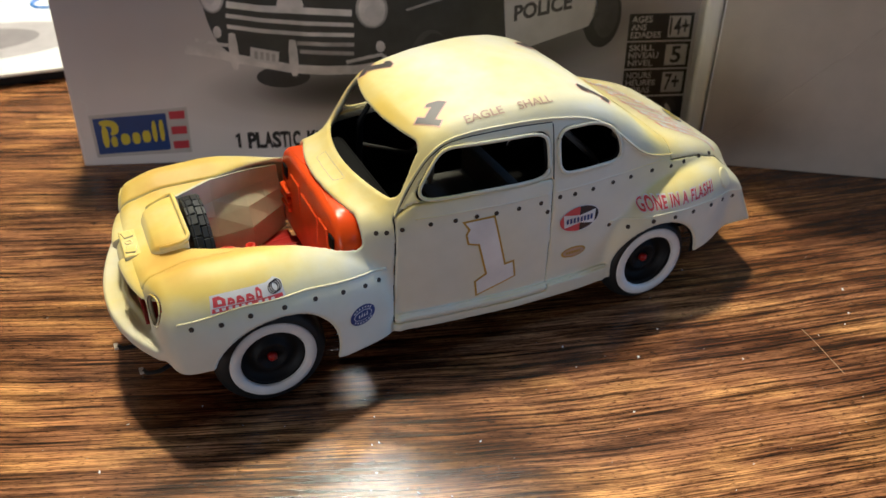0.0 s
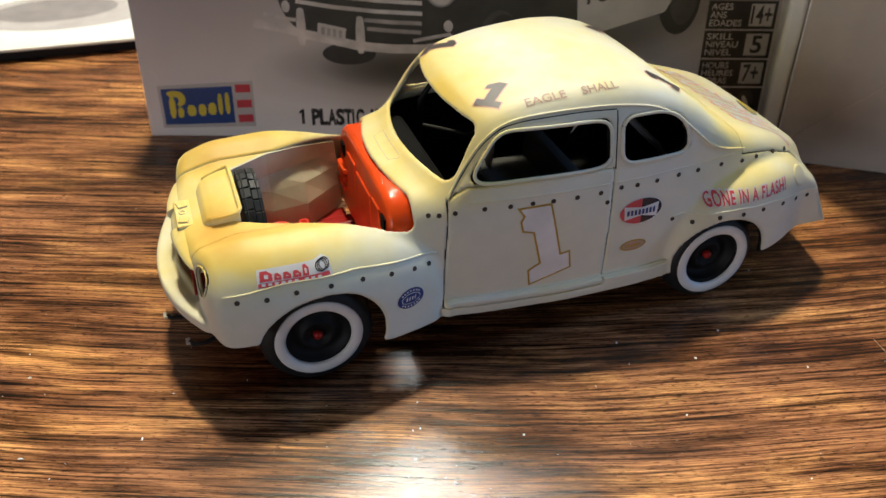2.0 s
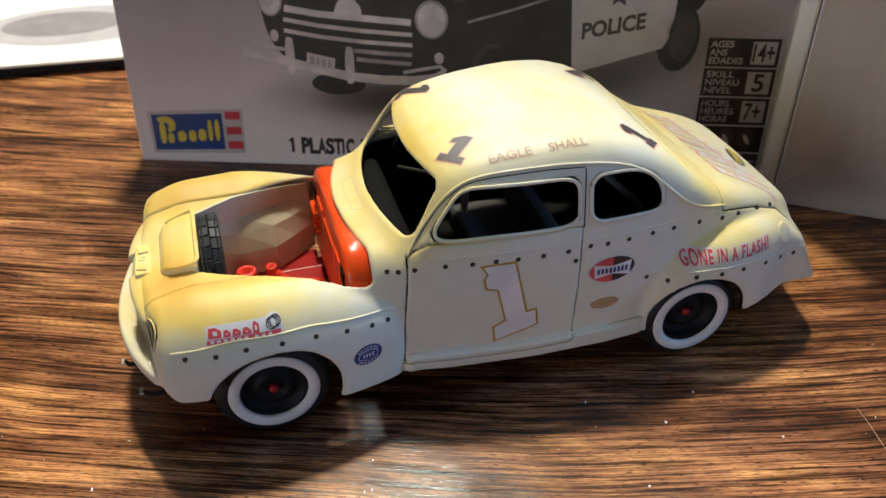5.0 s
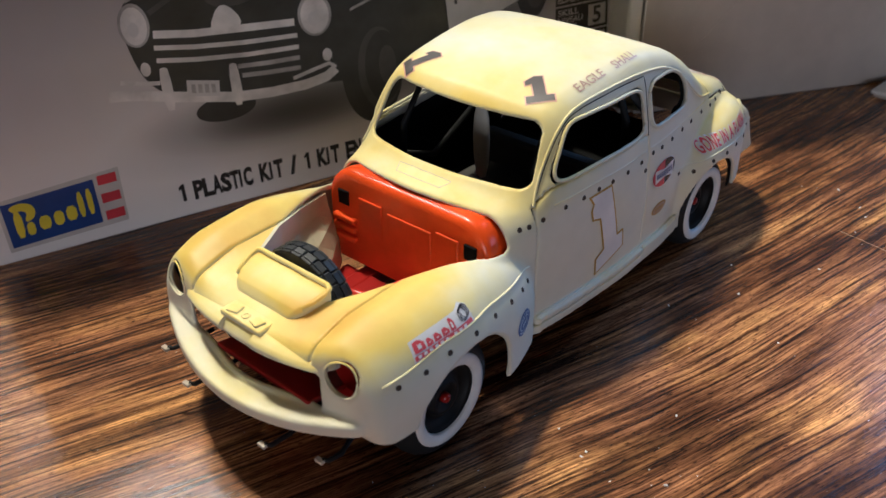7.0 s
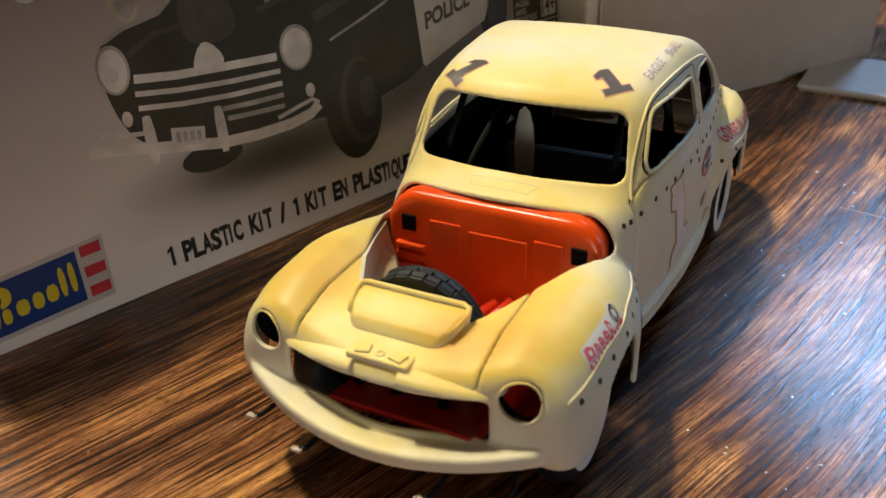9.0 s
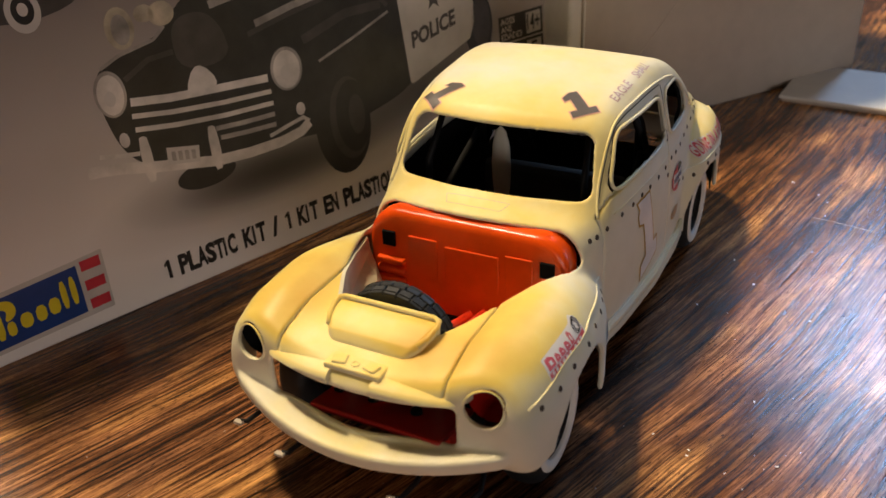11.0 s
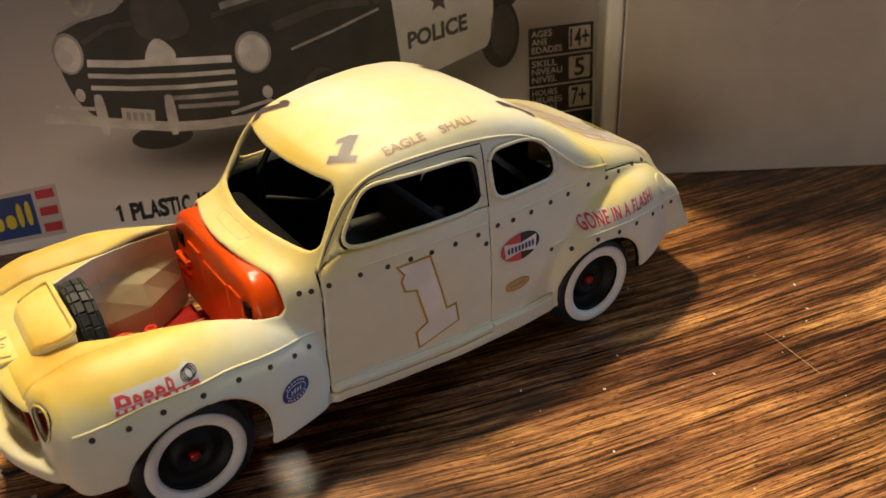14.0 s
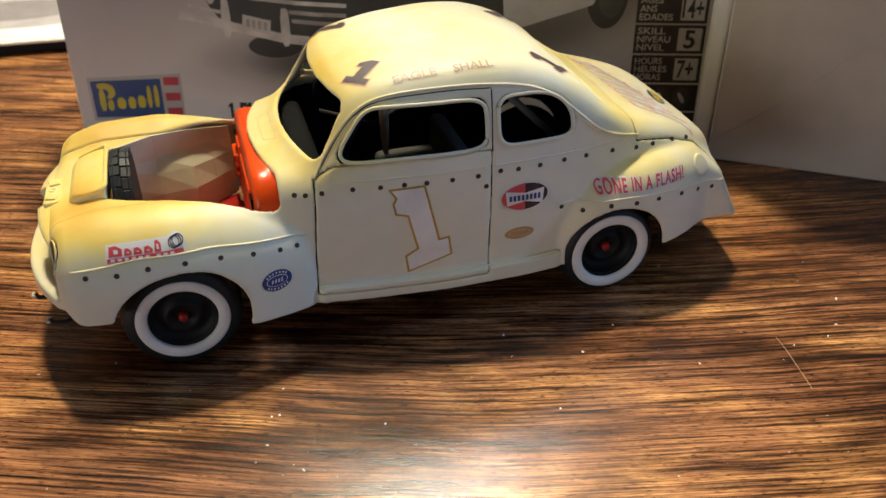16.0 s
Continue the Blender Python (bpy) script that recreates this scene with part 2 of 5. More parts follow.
# ---- table ----
def build_table():
    """The top's front edge runs past the car at a slant; legs stand under the corners."""
    table = empty("table")
    tagged(table, "dark stained oak table top with open golden grain", "table")
    turn = Matrix.Translation((-0.031, -0.077, 0)) @ Matrix.Rotation(radians(-24.4), 4, "Z")

    def piece(name, x0, y0, z0, x1, y1, z1, bevel, seg):
        bm = box_bm(x0, y0, z0, x1, y1, z1, bevel, seg)
        bmesh.ops.transform(bm, verts=bm.verts[:], matrix=turn)
        return part(name, bm, WOOD, table)

    piece("tabletop", -0.95, 0.0, -0.030, 1.05, 1.0, 0.0, 0.005, 4)
    piece("apron", -0.90, 0.018, -0.10, 1.0, 0.95, -0.031, 0.003, 2)
    for x in (-0.86, 0.96):
        for y in (0.06, 0.9):
            piece("leg", x - 0.04, y - 0.04, -0.75, x + 0.04, y + 0.04, -0.101, 0.004, 2)
    return table


def build_room():
    wall = plain("wall_paint", (0.08, 0.074, 0.068), 0.85, spread=0.04, grain=60, relief=0.1)
    floor_mat = plain("floor_boards", (0.16, 0.10, 0.06), 0.5)
    x0, x1, y0, y1, z0, z1 = -2.6, 2.6, -2.6, 2.6, -0.75, 2.05
    tagged(mesh_object("floor", box_bm(x0, y0, z0 - 0.1, x1, y1, z0), floor_mat), "brown wooden floor under the table", "floor", kind="structure")
    tagged(mesh_object("ceiling", box_bm(x0, y0, z1, x1, y1, z1 + 0.1), wall), "plain painted ceiling", "ceiling", kind="structure")
    for name, b in (("wall_north", (x0, y1, z0, x1, y1 + 0.1, z1)), ("wall_south", (x0, y0 - 0.1, z0, x1, y0, z1)),
                    ("wall_west", (x0 - 0.1, y0, z0, x0, y1, z1)), ("wall_east", (x1, y0, z0, x1 + 0.1, y1, z1))):
        tagged(mesh_object(name, box_bm(*b), wall), "plain warm painted room wall", "wall", kind="structure")


table = build_table()
build_room()


# ---- the car's body as one smooth field, in millimetres ----
MM = 0.001
CAR = pose(0, 0.0338, 0, 0, 0, 1.0)   # the car stands at a slight angle; its own x runs to the rear, its left side is at -y


def curve(*pairs):
    """A smooth curve through (x, value) pairs that does not overshoot."""
    xs, ys = np.array(pairs, float).T
    h, d = np.diff(xs), np.diff(ys) / np.diff(xs)
    m = np.zeros(len(xs))
    m[0], m[-1] = d[0], d[-1]
    for i in range(1, len(xs) - 1):
        if d[i - 1] * d[i] > 0:
            w1, w2 = 2 * h[i] + h[i - 1], h[i] + 2 * h[i - 1]
            m[i] = (w1 + w2) / (w1 / d[i - 1] + w2 / d[i])

    def at(x):
        x = np.clip(x, xs[0], xs[-1])
        i = np.clip(np.searchsorted(xs, x) - 1, 0, len(xs) - 2)
        t = (x - xs[i]) / h[i]
        return (ys[i] * (1 + 2 * t) * (1 - t) ** 2 + m[i] * h[i] * t * (1 - t) ** 2
                + ys[i + 1] * t * t * (3 - 2 * t) + m[i + 1] * h[i] * t * t * (t - 1))
    return at


def smax(a, b, k):
    h = np.maximum(k - np.abs(a - b), 0) / k
    return np.maximum(a, b) + h * h * k * 0.25


def smin(a, b, k):
    return -smax(-a, -b, k)


def rect(u, v, cu, cv, hu, hv, r):
    """A rounded rectangle's distance in two coordinates."""
    qu, qv = np.abs(u - cu) - hu + r, np.abs(v - cv) - hv + r
    return np.hypot(np.maximum(qu, 0), np.maximum(qv, 0)) + np.minimum(np.maximum(qu, qv), 0) - r


BODY_W = curve((-42, 24.7), (-36, 26.2), (-30, 27.8), (-25, 29.1), (-12, 31.4), (0, 32.6), (13, 33.6), (30, 33.7), (44, 32.7), (56, 31.4), (66, 30.3), (76, 28.6), (86, 26.2), (92, 23), (96, 18.8), (100, 12), (103, 4))
ROOF = curve((-44, 46.2), (-36, 47.2), (-30, 48.2), (-25.5, 49.2), (-22.5, 51), (-18, 57), (-13.5, 63.8), (-9, 67.4), (0, 69.8), (10, 71.0), (20, 71.3), (30, 70.3), (40, 67.2), (50, 61.6), (58, 54.8), (66, 49.8), (75, 47.2), (84, 44.2), (91, 40.2), (96, 34.6), (100, 26), (103, 14))
FENDER_W = curve((-91, 28.2), (-88, 33.2), (-82, 36.2), (-76, 37.6), (-66, 38.8), (-55, 39.5), (-46, 38.2), (-38, 36.8), (-28, 33.8), (-20, 30.7))
FENDER_Z = curve((-91, 37), (-87, 40.4), (-80, 42.6), (-72, 44.2), (-60, 44.2), (-50, 43.0), (-40, 41.0), (-32, 39.2), (-25, 36.6), (-20, 31))
REAR_W = curve((38, 28.2), (42, 33.4), (47, 37.2), (54, 39.2), (64, 39.7), (75, 38.5), (84, 35.2), (91, 30), (96, 23.5), (100, 13))
REAR_Z = curve((38, 20), (42, 27), (47, 32.6), (54, 36.8), (62, 39.4), (72, 41.0), (82, 40.4), (89, 37.4), (95, 30), (100, 20))
CREASE_F = curve((-84, 34.5), (-76, 35.6), (-63, 37), (-50, 36.6), (-40, 35), (-30, 33.4), (-24, 32.4))
CREASE_R = curve((42, 31), (50, 31.6), (62, 32.6), (72, 32.6), (83, 31.4), (94, 29.5))
SLANT = 0.22   # how far the side windows lean in


def glass_shift(x, a):
    """The windscreen and cowl bow forward in the middle."""
    return np.where(x < 0, 3.2 * (1 - np.minimum(a / 23, 1.2) ** 2), 0) * np.clip(-x / 12, 0, 1)


def outer(x, a, z):
    """Negative inside the body's outer skin, with no floor; a is the distance from the middle line."""
    w = BODY_W(x)
    side = np.where(z > 46, w + np.interp(x, (10, 30, 44, 56, 70, 80), (0, 0.3, 0.9, 1.2, 0.8, 0)) * np.clip((z - 46) / 7, 0, 1) - SLANT * (z - 46), w + 1.3 * (1 - ((z - 25) / 21) ** 2))
    cabin = smax((a - side) * 0.97, (z - (ROOF(x + glass_shift(x, a)) - np.interp(x, (-20, 10, 40), (0.0034, 0.0030, 0.0010)) * a * a)) * 0.75, 6.0)
    cabin = smax(cabin, (-41 - x), 3)
    top = FENDER_Z(x) - np.where(a > 26, 0.013 * (a - 26) ** 2, 3.0 * (1 - np.exp(-((26 - a) / 6.5) ** 2)))
    clip = smax((a - FENDER_W(x)) * 0.97, (z - top) * 0.95, 15)
    clip = smax(clip, -x - (85.5 + 3.8 * np.exp(-(a / 14) ** 2) - 0.0013 * a * a - 0.005 * np.maximum(z - 28, 0) ** 2 - 0.05 * np.maximum(27 - z, 0) ** 2), 3.5)
    clip = smax(clip, x + 21, 7)
    rear = smax(a - REAR_W(x), (z - REAR_Z(x)) * 0.85, 10)
    f = smin(smin(cabin, clip, 2.0), rear, 1.4)
    # step of the sill below the door
    f = f - 1.5 * np.clip((16.9 - z) / 0.9, 0, 1) * np.clip((x + 24) / 2, 0, 1) * np.clip((44 - x) / 2, 0, 1)
    # roll pan in front and lip behind
    pan = smax(np.abs(z - 22.4 - 0.0026 * a * a) - 1.8, -x - (94.2 - 0.0088 * a * a), 1.2)
    pan = np.maximum(pan, x + 83 - 0.0045 * a * a)
    pan = smax(pan, a - 33.0, 2)
    lip = smax(np.maximum(16.2 - z, x - (104.6 - 0.0044 * a * a - 0.5 * (z - 17))), a - 33.6, 3)
    lip = smax(np.maximum(lip, 80 - x), z - 36, 6)
    return smin(smin(f, pan, 1.0), lip, 2.0)


def floor_cut(x):
    """The lower edge of the skin."""
    return np.interp(x, (-95, -72, -66, -45, -40, -24, 42, 46, 72, 76, 90, 101), (20, 20.8, 20, 13.4, 12.4, 11.2, 11, 12, 15, 15.6, 17, 16.5))


DOOR_FRONT = ((13, -23.5), (25, -23), (36, -22.1), (46.2, -21.4), (49.8, -16.4), (59.6, -13.3), (64.1, -7.2), (66, -3))


def openings(x, a, z):
    """Negative inside a hole through the skin."""
    arch_f = np.where(a > 20, np.hypot(np.where(x < -55.5, 0.80, 1.0) * (x + 55.5), z - 17.6) - 14.4, 9)
    arch_r = np.where(a > 20, np.hypot(x - 58.7, z - 15.3) - 14.0, 9)
    width = np.interp(x, (-72, -57, -44, -37, -32, -28), (12, 19.6, 24.2, 26.8, 27.6, 27.6))
    bay = np.maximum(np.maximum(a - width, 14 - z), np.maximum(-72 - x, x + 34.2 - 4.0 * np.minimum(a / 22, 1) ** 2))
    grille = np.maximum(rect(a, z, 0, 29.9, 21.6, 4.4, 1.2), x + 72)
    head = np.maximum(np.hypot(a - 27.3, z - 35.6) - 3.8, x + 72)
    s = ((x + glass_shift(x, a) + 22.2) * 9.3 + (z - 50) * 13.4) / 16.3
    shield = np.maximum(rect(a + 0.14 * (s - 8.6), s, 0, 8.6, 24.7, 8.2, 3.2), np.maximum(x + 2, -34 - x))
    shield = np.maximum(shield, 47 - z)
    door_w = smax(rect(x, z, 3, 56.6, 19.2, 6.3, 2.4), (0.75 * (z - 52) - 15.9 - x) / 1.25, 3)
    curl = np.where(x > 33, (np.abs((x - 33) / 12.4) ** 2.2 + (np.maximum(z - 53.5, 0) / 9.2) ** 2.2 - 1) * 5, -9)
    quarter = np.maximum(rect(x, z, 35.6, 56.5, 10.3, 6.2, 3.4), curl)
    side = np.where(a > 15, np.minimum(door_w, quarter), 9)
    b = (x - 55.0) * 0.8 - (z - 62) * 0.6 - 4.2 * (a / 23.5) ** 2
    back = np.maximum(((b / 4.3) ** 2 + (a / 22.2) ** 2 - 1) * 3, np.maximum(44 - x, 54 - z))
    out = np.minimum(np.minimum(arch_f, arch_r), np.minimum(bay, grille))
    return np.minimum(np.minimum(out, head), np.minimum(np.minimum(shield, side), back))


def door_region(x, a, z):
    """Negative in the door panel, window frame included."""
    d = np.maximum(np.interp(z, *np.array(DOOR_FRONT).T) - x, x - (22.1 + 0.033 * (z - 14)))
    flank = BODY_W(x) - SLANT * np.maximum(z - 46, 0) - 2.4 - 1.1 * np.maximum(z - 58, 0)
    return np.maximum(np.maximum(d, 14.2 - z), np.maximum(z - 49.8, flank - a))


def trunk_region(x, a, z):
    """Negative in the boot lid."""
    edge = 0.707 * (a - z) - np.interp(x, (66, 76, 85, 89, 93, 101), (-10.5, -10.5, -9.2, -5.8, 0.8, 2))
    return np.maximum(np.maximum(65.3 - x, edge), 28.5 - z)


def hood_region(x, a, z):
    """Negative in the front piece of the hood between the fenders."""
    return np.maximum(np.maximum(a - 19.4, x + 50), 33.4 - z)


STEP = 0.5
GX, GA, GZ = np.arange(-97, 105, STEP), np.arange(-43.25, 43.5, STEP), np.arange(8, 75, STEP)
FX, FA, FZ = np.meshgrid(GX, np.abs(GA), GZ, indexing="ij")
FX, FA, FZ = FX.astype(np.float32), FA.astype(np.float32), FZ.astype(np.float32)
SKIN = outer(FX, FA, FZ)
gx, gy, gz = np.gradient(SKIN, STEP)
SKIN = SKIN / np.clip(np.sqrt(gx * gx + gy * gy + gz * gz), 0.4, 3)
HOLES = openings(FX, FA, FZ)
gx, gy, gz = np.gradient(HOLES, STEP)
HOLES = HOLES / np.clip(np.sqrt(gx * gx + gy * gy + gz * gz), 0.7, 2.5)
BASE = floor_cut(FX) - FZ
del gx, gy, gz


def surface(name, f, mat, parent, label=""):
    """The skin f = 0 of a field on the grid, as one smooth mesh."""
    inside = f < 0
    n = [s - 1 for s in f.shape]
    count = np.zeros(n, np.int8)
    corners = [(i, j, k) for i in (0, 1) for j in (0, 1) for k in (0, 1)]
    for i, j, k in corners:
        count += inside[i:i + n[0], j:j + n[1], k:k + n[2]]
    cell = np.argwhere((count > 0) & (count < 8))
    index = np.full(n, -1, np.int32)
    index[tuple(cell.T)] = np.arange(len(cell))
    total, hits = np.zeros((len(cell), 3)), np.zeros(len(cell))
    for c in corners:
        for ax in range(3):
            if c[ax]:
                continue
            e = list(c)
            e[ax] = 1
            p, q = cell + c, cell + e
            fp, fq = f[tuple(p.T)], f[tuple(q.T)]
            cross = (fp < 0) != (fq < 0)
            t = np.where(cross, fp / np.where(cross, fp - fq, 1), 0)
            spot = p + t[:, None] * (np.array(e) - c)
            total[cross] += spot[cross]
            hits[cross] += 1
    verts = (total / hits[:, None]) * STEP + (GX[0], GA[0], GZ[0])
    verts = verts * MM
    quads = []
    for ax in range(3):
        u, v = (ax + 1) % 3, (ax + 2) % 3
        lo, hi = [slice(None)] * 3, [slice(None)] * 3
        lo[ax], hi[ax] = slice(0, -1), slice(1, None)
        change = inside[tuple(lo)] != inside[tuple(hi)]
        g = np.argwhere(change)
        ok = (g[:, u] > 0) & (g[:, v] > 0) & (g[:, u] < n[u]) & (g[:, v] < n[v])
        g = g[ok]
        du, dv = np.eye(3, dtype=int)[u], np.eye(3, dtype=int)[v]
        ring = [g - du - dv, g - dv, g, g - du]
        ids = np.stack([index[tuple(r.T)] for r in ring], 1)
        flip = ~inside[tuple(g.T)]
        ids[flip] = ids[flip][:, ::-1]
        quads.append(ids)
    quads = np.concatenate(quads)
    ends = np.concatenate([quads[:, [k, (k + 1) % 4]] for k in range(4)])
    i, j = np.concatenate([ends[:, 0], ends[:, 1]]), np.concatenate([ends[:, 1], ends[:, 0]])
    near = np.maximum(np.bincount(i, minlength=len(verts)), 1)
    for push in (0.5, -0.52) * 6:
        mean = np.stack([np.bincount(i, verts[j, k], len(verts)) / near for k in range(3)], 1)
        verts = verts + push * (mean - verts)
    me = bpy.data.meshes.new(name)
    me.vertices.add(len(verts))
    me.vertices.foreach_set("co", verts.astype(np.float32).ravel())
    me.loops.add(4 * len(quads))
    me.loops.foreach_set("vertex_index", quads.astype(np.int32).ravel())
    me.polygons.add(len(quads))
    me.polygons.foreach_set("loop_start", np.arange(0, 4 * len(quads), 4, dtype=np.int32))
    me.polygons.foreach_set("use_smooth", np.ones(len(quads), bool))
    me.update(calc_edges=True)
    me.validate()
    me.materials.append(mat)
    ob = new(name, me)
    ob.parent = parent
    return tagged(ob, label) if label else ob


car = empty("model_car")
car.matrix_world = CAR
tagged(car, "cream plastic scale model coupe with racing decals and no hood", "model car")
SHELL = smax(smax(np.maximum(SKIN, -(SKIN + 1.3)), -HOLES, 0.9), BASE, 0.8)
DOOR = door_region(FX, FA, FZ)
TRUNK = trunk_region(FX, FA, FZ)
HOOD = hood_region(FX, FA, FZ)
SEAM = 0.15
NEAR = np.broadcast_to((GA < 0)[None, :, None], FX.shape)
body = surface("body_shell", np.maximum(np.maximum(SHELL, SEAM - DOOR), np.maximum(SEAM - TRUNK, SEAM - HOOD)), CREAM, car, "cream painted body with yellowed edges")
door = surface("door", np.where(NEAR, np.maximum(SHELL, DOOR + SEAM), 9), CREAM, car)
surface("door", np.where(NEAR, 9, np.maximum(SHELL, DOOR + SEAM)), CREAM, car)
trunk = surface("trunk_lid", np.maximum(SHELL, TRUNK + SEAM), CREAM, car)
hood = surface("hood_front", np.maximum(SHELL, HOOD + SEAM), CREAM, car, "cream front piece of the cut hood")
# an added black skin inside the shell stands in for cabin shade
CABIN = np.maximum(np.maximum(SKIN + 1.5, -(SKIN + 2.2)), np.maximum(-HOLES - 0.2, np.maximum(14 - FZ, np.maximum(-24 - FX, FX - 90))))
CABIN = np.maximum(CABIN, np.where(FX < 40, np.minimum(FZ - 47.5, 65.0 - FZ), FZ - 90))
surface("interior_shade_skin", CABIN, SHADE_BLACK, car, "black inner skin standing in for the cabin's shade")
del FX, FA, FZ, SKIN, HOLES, BASE, SHELL, DOOR, TRUNK, HOOD, CABIN, NEAR


def along(point, way, reach=30.0):
    """Where a ray in the car's own millimetres first meets the skin."""
    p, d = np.array(point, float), np.array(way, float)
    d /= np.linalg.norm(d)
    s = np.linspace(0, reach, 601)
    q = p[:, None] + d[:, None] * s
    f = outer(q[0], np.abs(q[1]), q[2])
    i = int(np.argmax(f < 0))
    if i == 0:
        return p + d * (0 if f[0] < 0 else reach / 2)
    return p + d * (s[i - 1] + (s[i] - s[i - 1]) * f[i - 1] / (f[i - 1] - f[i]))


def normal_at(p):
    e = 0.3
    g = [outer(p[0] + (e if k == 0 else 0), abs(p[1] + (e if k == 1 else 0)), p[2] + (e if k == 2 else 0))
         - outer(p[0] - (e if k == 0 else 0), abs(p[1] - (e if k == 1 else 0)), p[2] - (e if k == 2 else 0)) for k in range(3)]
    return Vector(np.array(g, float)).normalized()


def side_point(x, z, proud=0.0):
    """The near side's skin at x, z (millimetres), lifted by proud, in metres."""
    p = along((x, -46, z), (0, 1, 0), 34)
    return (Vector(p) + normal_at(p) * proud) * MM


def roof_point(x, y, proud=0.0):
    p = along((x, y, 76), (0, 0, -1), 40)
    return (Vector(p) + normal_at(p) * proud) * MM


# ---- wheels ----
def wheel(x, y, side, sunk, R):
    w = empty("wheel")
    w.parent = car
    w.matrix_parent_inverse = Matrix.Identity(4)
    w.matrix_basis = Matrix.Translation((x, y, R * MM)) @ (Matrix.Identity(4) if side < 0 else pose(0, 0, 0, 0, 0, 180))
    tyre = [(8.8, 1.4), (9.0, 0.5), (10.2, 0.15), (12.2, 0.4), (R - 1.1, 1.3), (R - 0.3, 2.6), (R, 4.0), (R, 6.8), (R - 0.8, 8.4), (12.0, 9.4), (9.0, 9.4), (8.8, 1.4)]
    part("tyre", lathe([(r * MM, h * MM) for r, h in tyre], 64, capped=False), RUBBER, w, smooth=True)
    ring = [(8.6, 0.9), (8.7, 0.25), (9.0, -0.05), (10.2, -0.2), (11.4, 0.0), (11.7, 0.5), (8.6, 0.9)]
    part("whitewall", lathe([(r * MM, h * MM) for r, h in ring], 64, capped=False), WHITE, w, "white sidewall ring", smooth=True)
    rim = [(0.01, 2.4 + sunk), (3.0, 2.2 + sunk), (3.4, 1.5 + sunk), (4.4, 1.5 + sunk), (4.9, 2.8 + sunk), (7.0, 3.2 + sunk), (8.0, 1.7 + sunk / 2), (8.75, 0.7), (8.8, 7), (0.01, 7)]
    part("rim", lathe([(r * MM, h * MM) for r, h in rim], 48), BLACK, w, "black painted steel rim", smooth=True)
    part("hub_cap", lathe([(r * MM, (h + sunk) * MM) for r, h in ((0.001, 0.7), (0.8, 0.8), (1.2, 1.2), (1.3, 2.4))], 20), RED, w, "red axle cap", smooth=True)
    return w


for wx, wy, sunk, size in ((-0.0579, -0.0334, 0.0, 15.0), (0.0579, -0.0366, 1.4, 14.3)):
    wheel(wx, wy, -1, sunk, size)
    wheel(wx, -wy, 1, sunk, size)


# ---- fittings of the car, in its own millimetres ----
def scaled(bm):
    bmesh.ops.scale(bm, vec=(MM, MM, MM), verts=bm.verts[:])
    return bm


def mm_box(x0, y0, z0, x1, y1, z1, bevel=0.3, seg=2):
    return scaled(box_bm(x0, y0, z0, x1, y1, z1, bevel, seg))


def sweep(points, radii, squash=1.0, sides=14):
    """A tapering rounded bar along points."""
    bm = bmesh.new()
    pts = [Vector(p) for p in points]
    rings = []
    for i, (p, r) in enumerate(zip(pts, radii)):
        d = (pts[min(i + 1, len(pts) - 1)] - pts[max(i - 1, 0)]).normalized()
        u = d.cross(Vector((0, 0, 1))).normalized()
        v = Vector((0, 0, 1))
        rings.append([bm.verts.new(p + r * (u * math.cos(2 * math.pi * k / sides) + v * squash * math.sin(2 * math.pi * k / sides))) for k in range(sides)])
    for a, b in zip(rings, rings[1:]):
        for k in range(sides):
            bm.faces.new((a[k], a[(k + 1) % sides], b[(k + 1) % sides], b[k]))
    bm.faces.new(rings[0][::-1])
    bm.faces.new(rings[-1])
    bmesh.ops.recalc_face_normals(bm, faces=bm.faces[:])
    return scaled(bm)


